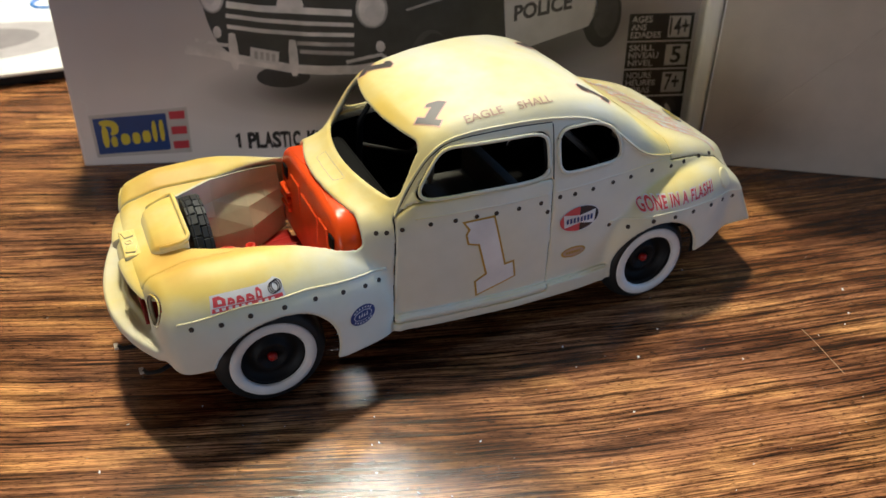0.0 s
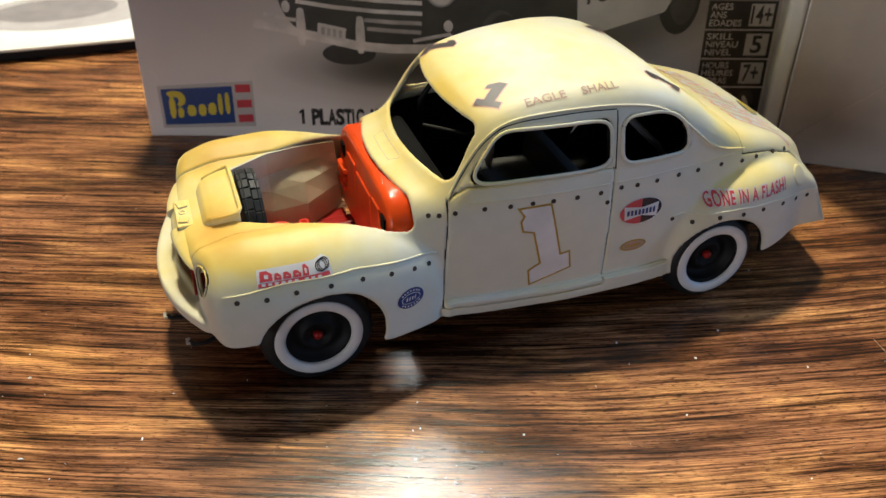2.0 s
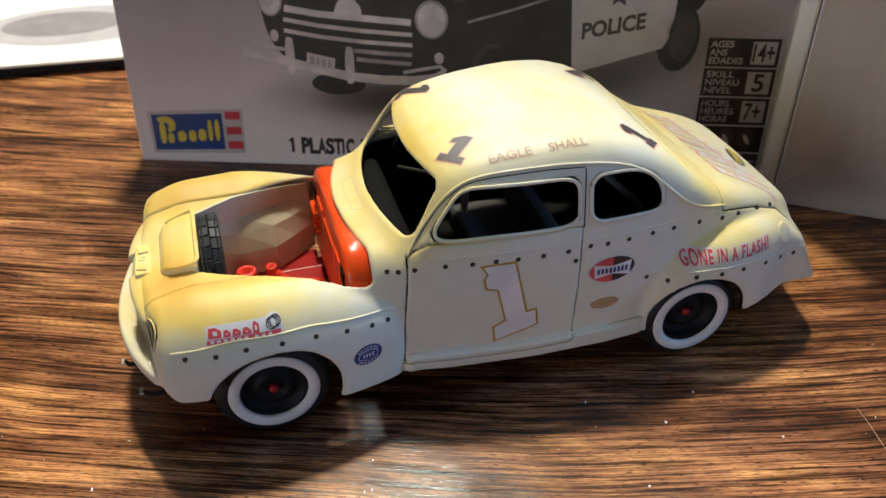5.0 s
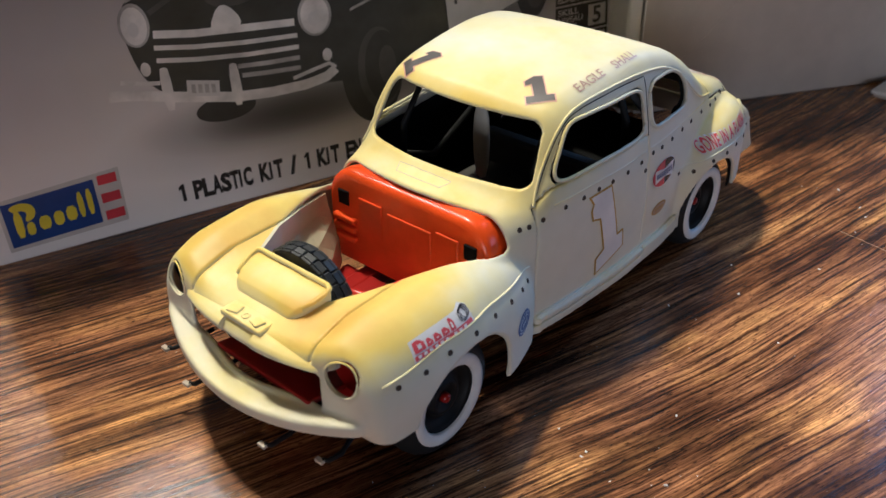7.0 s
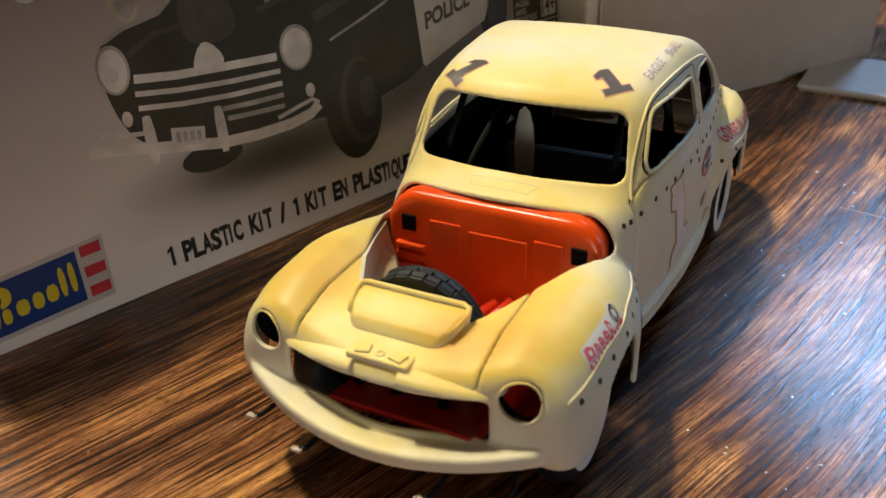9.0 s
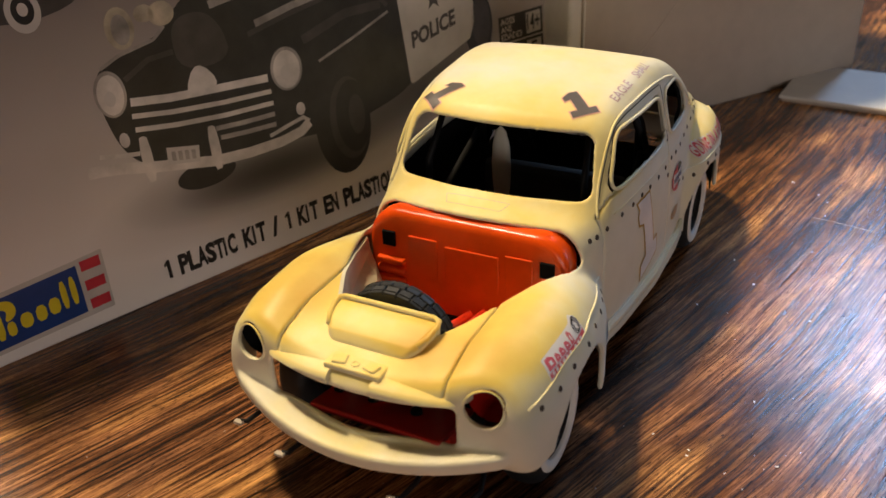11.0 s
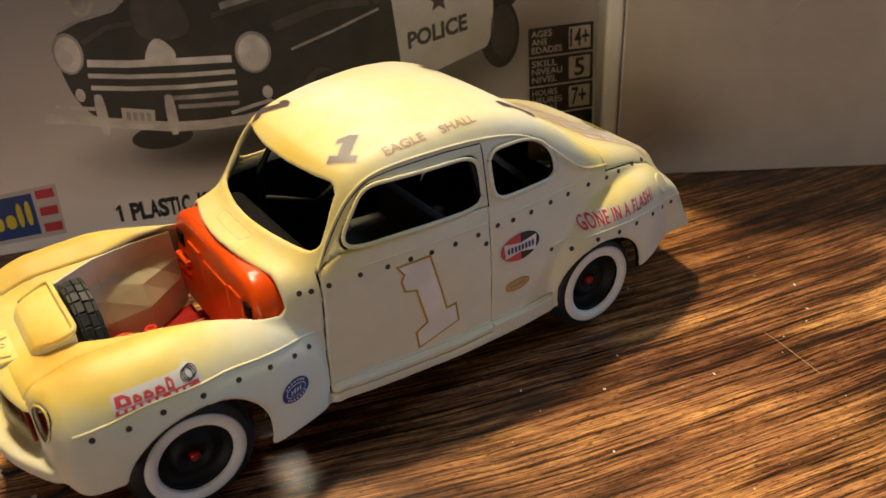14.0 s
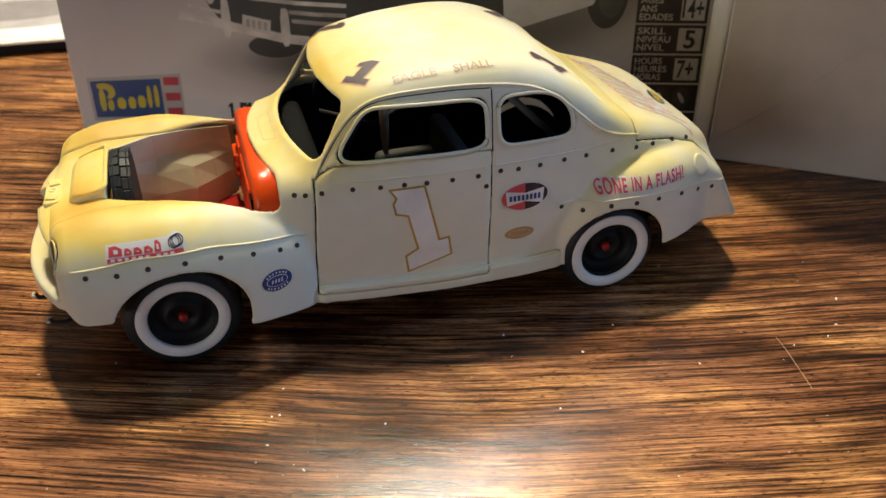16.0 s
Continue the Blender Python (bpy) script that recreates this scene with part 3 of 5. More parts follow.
def build_firewall():
    """A moulded panel with rounded shoulders; its top shelf rises to the cowl and dips in the middle."""
    bm = bmesh.new()
    half, top, r = 26.6, 46.3, 8.6
    arc = [(half - r + r * math.sin(t), top - r + r * math.cos(t)) for t in [math.pi / 2 * k / 24 for k in range(25)]]
    level = [(-half + r + 2 * (half - r) * k / 16, top) for k in range(1, 16)]
    outline = [(-half, 20.5)] + [(-y, z) for y, z in arc[::-1]] + level + arc + [(half, 20.5)]
    rings = []
    for x, inset, rise in ((-36.4, 2.0, 0.0), (-36.25, 1.2, 0.0), (-35.8, 0.5, 0.0), (-35.2, 0.12, 0.0), (-34.4, 0.0, 0.05), (-32.0, 0.1, 0.2), (-29.5, 0.5, 0.1), (-27.5, 1.0, -0.4)):
        ring = []
        for y, z in outline:
            k = 1 - inset / half
            up = max(0.0, (z - 36) / 9.4)
            dip = 0.3 * math.exp(-(y / 8) ** 2) if x > -34 else 0.0
            ring.append(bm.verts.new((x + 0.05 * (z - 40), y * k, (z - inset * up) + (rise - dip) * up)))
        rings.append(ring)
    n = len(outline)
    for p, q in zip(rings, rings[1:]):
        for i in range(n - 1):
            bm.faces.new((p[i], p[i + 1], q[i + 1], q[i]))
    bm.faces.new(rings[0])
    bmesh.ops.recalc_face_normals(bm, faces=bm.faces[:])
    fw = part("firewall", scaled(bm), ORANGE, car, "glossy orange plastic firewall", smooth=True)
    fw.data.set_sharp_from_angle(angle=radians(40))
    for s in (-1, 1):
        part("ridge", sweep([(-34.8, s * 21, 44.6), (-34.4, s * 14, 46.2), (-33.9, s * 7, 46.25), (-33.6, s * 1, 46.2)], [0.1, 0.3, 0.3, 0.1]), ORANGE, fw, smooth=True)
    for y0, y1, z0, z1 in ((-18, -11, 25, 40.5), (-9.4, 5, 22, 39.5), (7, 15, 25, 40.5)):
        part("pressed_panel", mm_box(-36.95, y0, z0, -36.3, y1, z1, 0.3, 3), ORANGE, fw)
    for y in (-21.6, 20.6):
        part("square_opening", mm_box(-36.9, y - 1.8, 36.6, -36.2, y + 1.8, 40.6, 0.15), SHADE_BLACK, fw, "dark square cut-out")
    for z in (26.5, 29.5, 32):
        part("step", mm_box(-38.2, 16.0, z, -36.2, 24.0, z + 1.7, 0.6, 3), ORANGE, fw)


def build_chassis():
    ch = empty("chassis")
    ch.parent = car
    for y in (-13, 13):
        part("rail", mm_box(-76, y - 2.4, 14, 88, y + 2.4, 19, 0.5), RED, ch)
    for x in (-66, -44, -20, 30, 72):
        part("cross_member", mm_box(x - 2.5, -12.5, 14.3, x + 2.5, 12.5, 18.4, 0.5), RED, ch)
    part("bay_floor", mm_box(-66, -20, 17.2, -38, 20, 18.8, 0.4), RED, ch)
    for x, y, r, top in ((-59.5, 5.5, 3.0, 25.5), (-52.6, 6.5, 1.7, 25.0)):
        post = scaled(lathe([(r, 18), (r, top - 3), (r * 0.86, top - 2.6), (r * 0.86, top - 1), (r, top - 0.8), (r * 0.9, top), (r * 0.5, top), (r * 0.45, top - 1.5), (0.01, top - 1.5)], 28, "z"))
        bmesh.ops.translate(post, verts=post.verts[:], vec=(x * MM, y * MM, 0))
        part("spring_tower", post, RED_BRIGHT, ch, smooth=True)
    for pts in ([(-51.5, 5, 23.5), (-48, 2, 21.5), (-45, 0, 22.5), (-40, -3.5, 24)], [(-46, -2, 20), (-43, -4, 22.5), (-39, -7, 25)]):
        part("steering_link", scaled(tube(pts, 1.2, 10)), RED_BRIGHT, ch, smooth=True)
    tray = box_bm(-86, -18.5, 22.6, -70, 12.5, 24.0, 0.5)
    bmesh.ops.rotate(tray, verts=tray.verts[:], cent=(-77, 0, 24), matrix=Matrix.Rotation(radians(12), 3, "Y"))
    tray = part("front_tray", scaled(tray), RED, ch, "dark red front cross tray")
    for y in (-9, 1.5, 10):
        hole = scaled(lathe([(0.01, 25.1), (1.2, 25.1), (1.3, 24)], 18, "z"))
        bmesh.ops.translate(hole, verts=hole.verts[:], vec=(-78 * MM, y * MM, 0))
        part("hole", hole, SHADE_BLACK, tray)
    part("radiator_panel", mm_box(-69.4, -20, 17, -68.2, 20, 40, 0.3), SHADE_BLACK, ch, "matt black panel behind the grille")
    # the floor is coloured black so that it looks shaded
    part("floor_pan", mm_box(-28, -30, 19.2, 88, 30, 20.2, 0.3), SHADE_BLACK, ch, "cabin floor blackened to look shaded")
    for y, z, out in ((-27, 16.5, 1.5), (-14, 16, 6.0), (14, 16.4, 5.0), (28, 17, 1.0)):
        b = scaled(tube([(-78, y * 0.92, z + 1), (-84.8 - out * 0.6, y, z), (-87.0 - out, y + 0.9, z - 0.4), (-88.0 - out, y + 1.8, z + 0.1)], 0.6, 8))
        b = part("bumper_bracket", b, BLACK, ch, smooth=True)
        part("bracket_tip", mm_box(-88.9 - out, y + 1.0, z - 0.5, -87.7 - out, y + 3.2, z + 0.3, 0.2), CARD_TAN, b, "pale worn bracket tip")


def build_inner_fender(side):
    """A faceted splash panel between the engine bay and the wheel."""
    bm = bmesh.new()
    grid = []
    for x, top in ((-71, 13.2), (-60, 19), (-50, 22.6), (-44, 24.6), (-38.5, 26.6)):
        col = []
        well = max(0, 1 - abs(x + 52) / 15)
        for z, inset in ((float(FENDER_Z(x)) - (2.2 if side > 0 else 4.2), 0), (35, 0.4), (31, 1.2 + 4.5 * well), (26, 2.5 + 6.5 * well), (18.6, 3 + 7 * well)):
            col.append(bm.verts.new((x, side * (top - inset), z)))
        grid.append(col)
    for c, d in zip(grid, grid[1:]):
        for k in range(len(c) - 1):
            bm.faces.new((c[k], c[k + 1], d[k + 1], d[k]))
    bmesh.ops.recalc_face_normals(bm, faces=bm.faces[:])
    bmesh.ops.solidify(bm, geom=bm.faces[:], thickness=0.9)
    part("inner_fender", scaled(bm), BEIGE, car, "unpainted beige inner splash panel")


def build_spare_tyre():
    """A black tyre section standing upright behind the nose, cut flat on the far side."""
    R, w = 13.6, 2.6
    cx, cy, cz, cut = -67.3, 0.6, 33.0, 8.6
    bm = lathe([(0.01, -w), (10.5, -w), (12.6, -w + 0.1), (13.7, -w + 0.8), (R - 0.5, -1.0), (R - 0.5, 1.0), (13.7, w - 0.8), (12.6, w - 0.1), (10.5, w), (0.01, w)], 72, "x")
    cutaway = bmesh.ops.bisect_plane(bm, geom=bm.verts[:] + bm.edges[:] + bm.faces[:], plane_co=(0, cut, 0), plane_no=(0, 1, 0), clear_outer=True)
    bmesh.ops.holes_fill(bm, edges=[e for e in bm.edges if e.is_boundary])
    bmesh.ops.translate(bm, verts=bm.verts[:], vec=(cx, cy, cz))
    tyre = part("upright_tyre", scaled(bm), RUBBER, car, "black treaded tyre section standing in the bay")
    lug = part("tread_block", mm_box(-1.25, -1.45, -0.5, 1.25, 1.45, 0.35, 0.15, 1), RUBBER, tyre)
    n = 26
    first = True
    for i in range(n):
        for s in (-1, 1):
            a = 2 * math.pi * i / n + (0.06 if s > 0 else 0)
            y, z = -(R - 0.4) * math.sin(a), (R - 0.4) * math.cos(a)
            if z < -1 or y > cut - 0.6:
                continue
            ob = lug if first else new("tread_block", lug.data)
            first = False
            ob.parent = tyre
            ob.matrix_basis = Matrix.Translation(((cx + s * 1.3) * MM, (cy + y) * MM, (cz + z) * MM)) @ Matrix.Rotation(a, 4, "X") @ Matrix.Rotation(0.14 * s, 4, "Y")


def build_scoop():
    bm = bmesh.new()
    rings = []
    for x, hw, zt, zb, low in ((-71.2, 12.2, 43.6, 37.4, 0.62), (-74, 12.0, 43.2, 37.2, 0.60), (-77.4, 11.2, 42.4, 36.8, 0.56), (-79.4, 10.0, 41.6, 36.4, 0.54), (-80.5, 8.6, 40.0, 36.0, 0.52), (-80.8, 7.4, 38.4, 35.8, 0.55)):
        rings.append([bm.verts.new((x, s * hw * k, z)) for s, k, z in ((-1, low, zb - 1.4), (-1, 0.97, zb + 1.6), (-1, 1, zt - 0.9), (-1, 0.93, zt), (1, 0.93, zt), (1, 1, zt - 0.9), (1, 0.97, zb + 1.6), (1, low, zb - 1.4))])
    for a, b in zip(rings, rings[1:]):
        for k in range(8):
            bm.faces.new((a[k], a[(k + 1) % 8], b[(k + 1) % 8], b[k]))
    bm.faces.new(rings[0])
    bm.faces.new(rings[-1])
    bmesh.ops.recalc_face_normals(bm, faces=bm.faces[:])
    bmesh.ops.bevel(bm, geom=bm.edges[:], offset=0.4, segments=2, profile=0.5, affect="EDGES")
    scoop = part("nose_block", scaled(bm), CREAM, car, "cream block with a raised rear rim", smooth=True)
    rim = [(-78.2, -10.5, 41.6), (-76, -11.6, 42.4), (-73, -12.2, 43.2), (-71.4, -11.8, 43.8), (-71.0, -10.6, 44.0), (-71.0, 10.6, 44.0), (-71.4, 11.8, 43.8), (-73, 12.2, 43.2), (-76, 11.6, 42.4), (-78.2, 10.5, 41.6)]
    part("rim", scaled(tube(rim, 0.62, 10)), CREAM, scoop, smooth=True)


def build_grille_lips():
    """Two wing-shaped lips over the grille with a set-back plate and small bosses between them."""
    for s in (-1, 1):
        bm = bmesh.new()
        rings = []
        for k in range(15):
            t = k / 14
            y = s * (4.9 + 18.6 * t)
            front, back = -89.0 + 4.2 * t ** 1.8, -80.5
            top, thick = 37.6 - 1.2 * t, 2.6 * (1 - 0.55 * t)
            if t > 0.85:
                front += 2.2 * ((t - 0.85) / 0.15) ** 2
            rings.append([bm.verts.new((x, y, z)) for x, z in ((back, top + 0.9), (front + 3.2, top + 0.5), (front + 1.1, top - 0.15), (front + 0.2, top - 0.7), (front, top - 0.5 * thick - 0.5), (front + 0.5, top - thick - 0.2), (back, top - thick - 0.6))])
        for p, q in zip(rings, rings[1:]):
            for k in range(7):
                bm.faces.new((p[k], p[(k + 1) % 7], q[(k + 1) % 7], q[k]))
        bm.faces.new(rings[0])
        bm.faces.new(rings[-1])
        bmesh.ops.recalc_face_normals(bm, faces=bm.faces[:])
        lip = part("grille_lip", scaled(bm), CREAM, car, smooth=True)
        lip.data.set_sharp_from_angle(angle=radians(50))
    nose = part("nose_plate", mm_box(-86.2, -5.4, 33.4, -82.0, 5.4, 38.0, 0.35, 2), CREAM, car)
    shelf = box_bm(-87.0, -6.6, 37.4, -80, 6.6, 38.9, 0.5, 3)
    part("emblem_shelf", scaled(shelf), CREAM, nose)
    for y in (-3.7, 3.7):
        boss = box_bm(-86.2, y - 1.5, 38.7, -83.6, y + 1.5, 39.4, 0.25)
        bmesh.ops.rotate(boss, verts=boss.verts[:], cent=(-84.9, y, 39), matrix=Matrix.Rotation(radians(14 if y > 0 else -14), 3, "Z"))
        part("emblem_stud", scaled(boss), CREAM, nose)
    ring = [(-85.0 + 0.8 * math.cos(t), 0.8 * math.sin(t), 38.95) for t in [2 * math.pi * k / 20 for k in range(22)]]
    part("emblem_ring", scaled(tube(ring, 0.2, 6)), CREAM, nose, smooth=True)


def build_cabin():
    cage = empty("roll_cage")
    cage.parent = car
    for s in (-1, 1):
        part("side_bar", scaled(tube([(-14, s * 22, 16), (-12, s * 21.5, 50), (-4, s * 20, 63)], 1.0, 8)), BLACK, cage, smooth=True)
        part("door_bar", scaled(tube([(-12, s * 25, 40), (6, s * 27, 32), (26, s * 25, 44)], 1.0, 8)), BLACK, cage, smooth=True)
        part("rear_brace", scaled(tube([(27, s * 19, 63), (44, s * 20, 46), (58, s * 20, 26)], 1.0, 8)), BAR_SHEEN, cage, smooth=True)
    part("main_hoop", scaled(tube([(27, -24, 14), (27, -24, 50), (27, -19, 63), (27, -8, 66), (27, 8, 66), (27, 19, 63), (27, 24, 50), (27, 24, 14)], 1.1, 8)), BLACK, cage, smooth=True)
    seat = empty("seat")
    seat.parent = car
    # seat colour is darkened to hold the shade under the roof
    vinyl = plain("shaded_vinyl", (0.05, 0.048, 0.045), 0.6)
    part("cushion", mm_box(4, -22, 20.1, 24, 22, 26, 2, 3), vinyl, seat)
    part("backrest", mm_box(22, -22, 20, 27, 22, 36, 2, 3), vinyl, seat)
    # an added pale lens stands in for light falling on the seat
    edge = lathe([(0.01, 28), (1.6, 29), (2.6, 34), (2.9, 41), (2.5, 47), (1.5, 51), (0.01, 52.4)], 24, "z", capped=False)
    bmesh.ops.scale(edge, vec=(0.45, 1, 1), verts=edge.verts[:])
    bmesh.ops.translate(edge, verts=edge.verts[:], vec=(5, 8.2, 2.6))
    part("seat_lit_patch", scaled(edge), plain("lit_seat_tone", (0.55, 0.52, 0.44), 0.6), seat, "pale upright shape standing in for the lit part of the seat", smooth=True)
    # the dashboard carries the same painted-in shade as the cabin
    part("dashboard", mm_box(-24, -25, 36, -17, 25, 45, 2, 3), SHADE_BLACK, car)


def build_trim():
    xs = ((-21.2, 46.4), (-19.4, 49.2), (-17.0, 53.4), (-12.0, 60.6), (-6.5, 64.4), (1.4, 65.7), (14, 66.2), (24, 65.8), (34, 64.4), (41, 61.2), (46.2, 56.6), (51.8, 51.4), (57.5, 48.0), (66, 46.0))
    path = []
    for (x0, z0), (x1, z1) in zip(xs, xs[1:]):
        path += [(x0 + (x1 - x0) * k / 6, z0 + (z1 - z0) * k / 6) for k in range(6)]
    path.append(xs[-1])
    for _ in range(3):
        path = [path[0]] + [((a[0] + 2 * b[0] + c[0]) / 4, (a[1] + 2 * b[1] + c[1]) / 4) for a, b, c in zip(path, path[1:], path[2:])] + [path[-1]]
    left = [side_point(x, z, 0.12) for x, z in path]
    for _ in range(8):
        left = [left[0]] + [(p + q * 2 + r) / 4 for p, q, r in zip(left, left[1:], left[2:])] + [left[-1]]
    part("drip_rail", tube(left, 0.36 * MM, 8), CREAM, car, smooth=True)
    part("drip_rail", tube([(p[0], -p[1], p[2]) for p in left], 0.36 * MM, 8), CREAM, car, smooth=True)
    p = along((84.4, -46, 36), (0, 1, 0), 34)
    cap = scaled(lathe([(0.01, 0.25), (2.6, 0.22), (3.1, 0.08), (3.15, -0.6)], 32, "z"))
    bmesh.ops.transform(cap, verts=cap.verts[:], matrix=Matrix.Translation(Vector(p) * MM) @ normal_at(p).to_track_quat("Z", "Y").to_matrix().to_4x4())
    part("fuel_cap", cap, CREAM, car, smooth=True)
    for s in (-1, 1):
        ring = [(-81.9 - 0.4 * math.cos(t), s * (27.3 + 3.95 * math.sin(t)), 35.6 + 3.95 * math.cos(t)) for t in [2 * math.pi * k / 40 for k in range(40)]]
        ring = [along((-96, p[1], p[2]), (1, 0, 0), 30) for p in ring]
        part("headlight_ring", scaled(tube(ring + ring[:2], 0.22, 8)), CREAM, car, smooth=True)
        bowl = scaled(lathe([(4.7, -0.2), (4.5, 3.5), (3.4, 5.5), (1.6, 6.6), (0.01, 6.8)], 32, "x", capped=False))
        bmesh.ops.translate(bowl, verts=bowl.verts[:], vec=(-81.0 * MM, s * 27.3 * MM, 35.6 * MM))
        part("headlight_bucket", bowl, SHADE_BLACK if s > 0 else RED, car, "open headlight recess", smooth=True)


def hole_outline(field, cx, cz, steps=90):
    """The edge of a side window's hole, found outwards from its middle."""
    out = []
    for k in range(steps):
        t = 2 * math.pi * k / steps
        lo = 0.0
        while lo < 30 and float(field(cx + lo * math.cos(t), cz + lo * math.sin(t))) < 0:
            lo += 0.03
        out.append((cx + lo * math.cos(t), cz + lo * math.sin(t)))
    return out


def build_window_frames():
    def side_hole(x, z):
        return openings(np.float64(x), np.float64(30.0), np.float64(z))

    for cx, cz in ((3.0, 56.6), (35.0, 56.0)):
        rim = [side_point(x, z, 0.0) for x, z in hole_outline(side_hole, cx, cz, 140)]
        for _ in range(6):
            rim = [(rim[k - 1] + rim[k] * 2 + rim[(k + 1) % len(rim)]) / 4 for k in range(len(rim))]
        for s in (1, -1):
            ring = [(p[0], s * p[1], p[2]) for p in rim]
            part("window_frame", tube(ring + ring[:2], 0.5 * MM, 10), CREAM, car, smooth=True)


def build_body_lines():
    """The soft belt line under the windows and the rounded edge of the sill."""
    for name, z, x0, x1, r, lift in (("belt_line", 45.7, -16.5, 21.8, 0.3, -0.16), ("belt_line", 45.7, 23.6, 62, 0.3, -0.16), ("sill_edge", 16.6, -22.5, 43, 0.4, -0.1)):
        line = [side_point(x0 + (x1 - x0) * k / 40, z, lift) for k in range(41)]
        for s in (1, -1):
            part(name, tube([(p[0], s * p[1], p[2]) for p in line], r * MM, 8), CREAM, car, smooth=True)


def build_door_gaps():
    """The gap between the upper door frame and the pillar behind it."""
    line = [side_point(22.9 + 0.033 * (z - 36), z, -0.1) for z in np.linspace(49.6, 64.6, 24)]
    head = curve((-20.3, 47.6), (-18.4, 50.4), (-15.6, 54.8), (-11.2, 60.4), (-6.2, 63.6), (1.4, 64.8), (14, 65.3), (23.7, 64.9))
    over = [side_point(x, float(head(x)), -0.12) for x in np.linspace(-20.3, 23.7, 70)]
    for _ in range(4):
        over = [over[0]] + [(p + q * 2 + r) / 4 for p, q, r in zip(over, over[1:], over[2:])] + [over[-1]]
    for s in (1, -1):
        part("door_gap", tube([(p[0], s * p[1], p[2]) for p in line], 0.2 * MM, 6), SHADE_BLACK, car, "dark gap behind the door", smooth=True)
        part("door_gap", tube([(p[0], s * p[1], p[2]) for p in over], 0.2 * MM, 6), SHADE_BLACK, car, "dark gap over the door", smooth=True)
    vent = [(-30.6, -7), (-30.9, 0), (-30.6, 7), (-27.6, 8.4), (-27.9, 0), (-27.6, -8.4), (-30.6, -7)]
    edge = []
    for (xa, ya), (xb, yb) in zip(vent, vent[1:]):
        edge += [roof_point(xa + (xb - xa) * k / 8, ya + (yb - ya) * k / 8, -0.04) for k in range(8)]
    part("cowl_vent", tube(edge + edge[:1], 0.09 * MM, 6), CARD_TAN, car, "thin seam round the cowl vent", smooth=True)


def build_fender_beads():
    for edge, x0, x1 in ((CREASE_F, -80, -25), (CREASE_R, 43, 93)):
        line = [side_point(x0 + (x1 - x0) * k / 40, float(edge(x0 + (x1 - x0) * k / 40)), -0.08) for k in range(41)]
        for s in (1, -1):
            part("fender_bead", tube([(p[0], s * p[1], p[2]) for p in line], 0.36 * MM, 8), CREAM, car, smooth=True)


def build_rivets():
    rows = (((-76.9, 33.9), (-70, 33.9), (-62.9, 34.6), (-54.5, 34.6), (-46.3, 33.7), (-38.6, 32.4), (-32, 31.2), (-27.6, 30.6)),
            ((-26.5, 42.8), (-23.9, 42.7), (-20, 43.3), (-12.5, 43.8), (-5.7, 43.6), (0.3, 43.6), (5.9, 43.5), (12.5, 43.5), (19.3, 43.5), (21.4, 40.4)),
            ((25.3, 44), (30.1, 43.8), (36.2, 43.8), (43.2, 43.9), (49.7, 43.8), (57.7, 43.6), (65.2, 42.9), (70.7, 42.7), (77.6, 42.2), (82.8, 41.4)),
            ((43, 30.3), (48.3, 29.4), (55.3, 30.8), (62.4, 30.9), (69, 31.1), (76.6, 30.8), (83.3, 29.6), (89, 28.5)))
    for row in rows:
        for x, z in row:
            p = along((x, -46, z), (0, 1, 0), 34)
            hole = scaled(lathe([(0.01, 0.05), (0.34, 0.06), (0.5, 0.10), (0.6, 0.14), (0.66, 0.02), (0.66, -0.3)], 14, "z"))
            bmesh.ops.transform(hole, verts=hole.verts[:], matrix=Matrix.Translation(Vector(p) * MM) @ normal_at(p).to_track_quat("Z", "Y").to_matrix().to_4x4())
            part("rivet_hole", hole, RUST, car)


build_firewall()
build_chassis()
for sd in (-1, 1):
    build_inner_fender(sd)
build_spare_tyre()
build_scoop()
build_grille_lips()
build_cabin()
build_trim()
build_window_frames()
build_fender_beads()
build_door_gaps()
build_body_lines()
build_rivets()


# ---- decals ----
DECAL_WHITE = plain("white_decal", (0.74, 0.71, 0.70), 0.38, relief=0)
DECAL_BLACK = plain("black_decal", (0.03, 0.026, 0.028), 0.25, relief=0)
# roof black is lightened so its colour holds some of the gloss
DECAL_ROOF = plain("sheen_black_decal", (0.08, 0.066, 0.064), 0.46, relief=0, spread=0.3, spec=0.5)
DECAL_RED = plain("red_decal", (0.64, 0.075, 0.085), 0.38, relief=0)
DECAL_PINKRED = plain("coral_decal", (0.78, 0.24, 0.22), 0.4, relief=0)
DECAL_PINK = plain("faded_red_decal", (0.66, 0.36, 0.28), 0.4, relief=0)
DECAL_GOLD = plain("gold_decal", (0.50, 0.29, 0.045), 0.4, relief=0)
DECAL_NAVY = plain("navy_decal", (0.022, 0.045, 0.17), 0.38, relief=0)
DECAL_BROWN = plain("brown_decal", (0.50, 0.33, 0.25), 0.4, relief=0)
DECAL_YELLOW = plain("yellow_decal", (0.75, 0.58, 0.03), 0.4, relief=0)


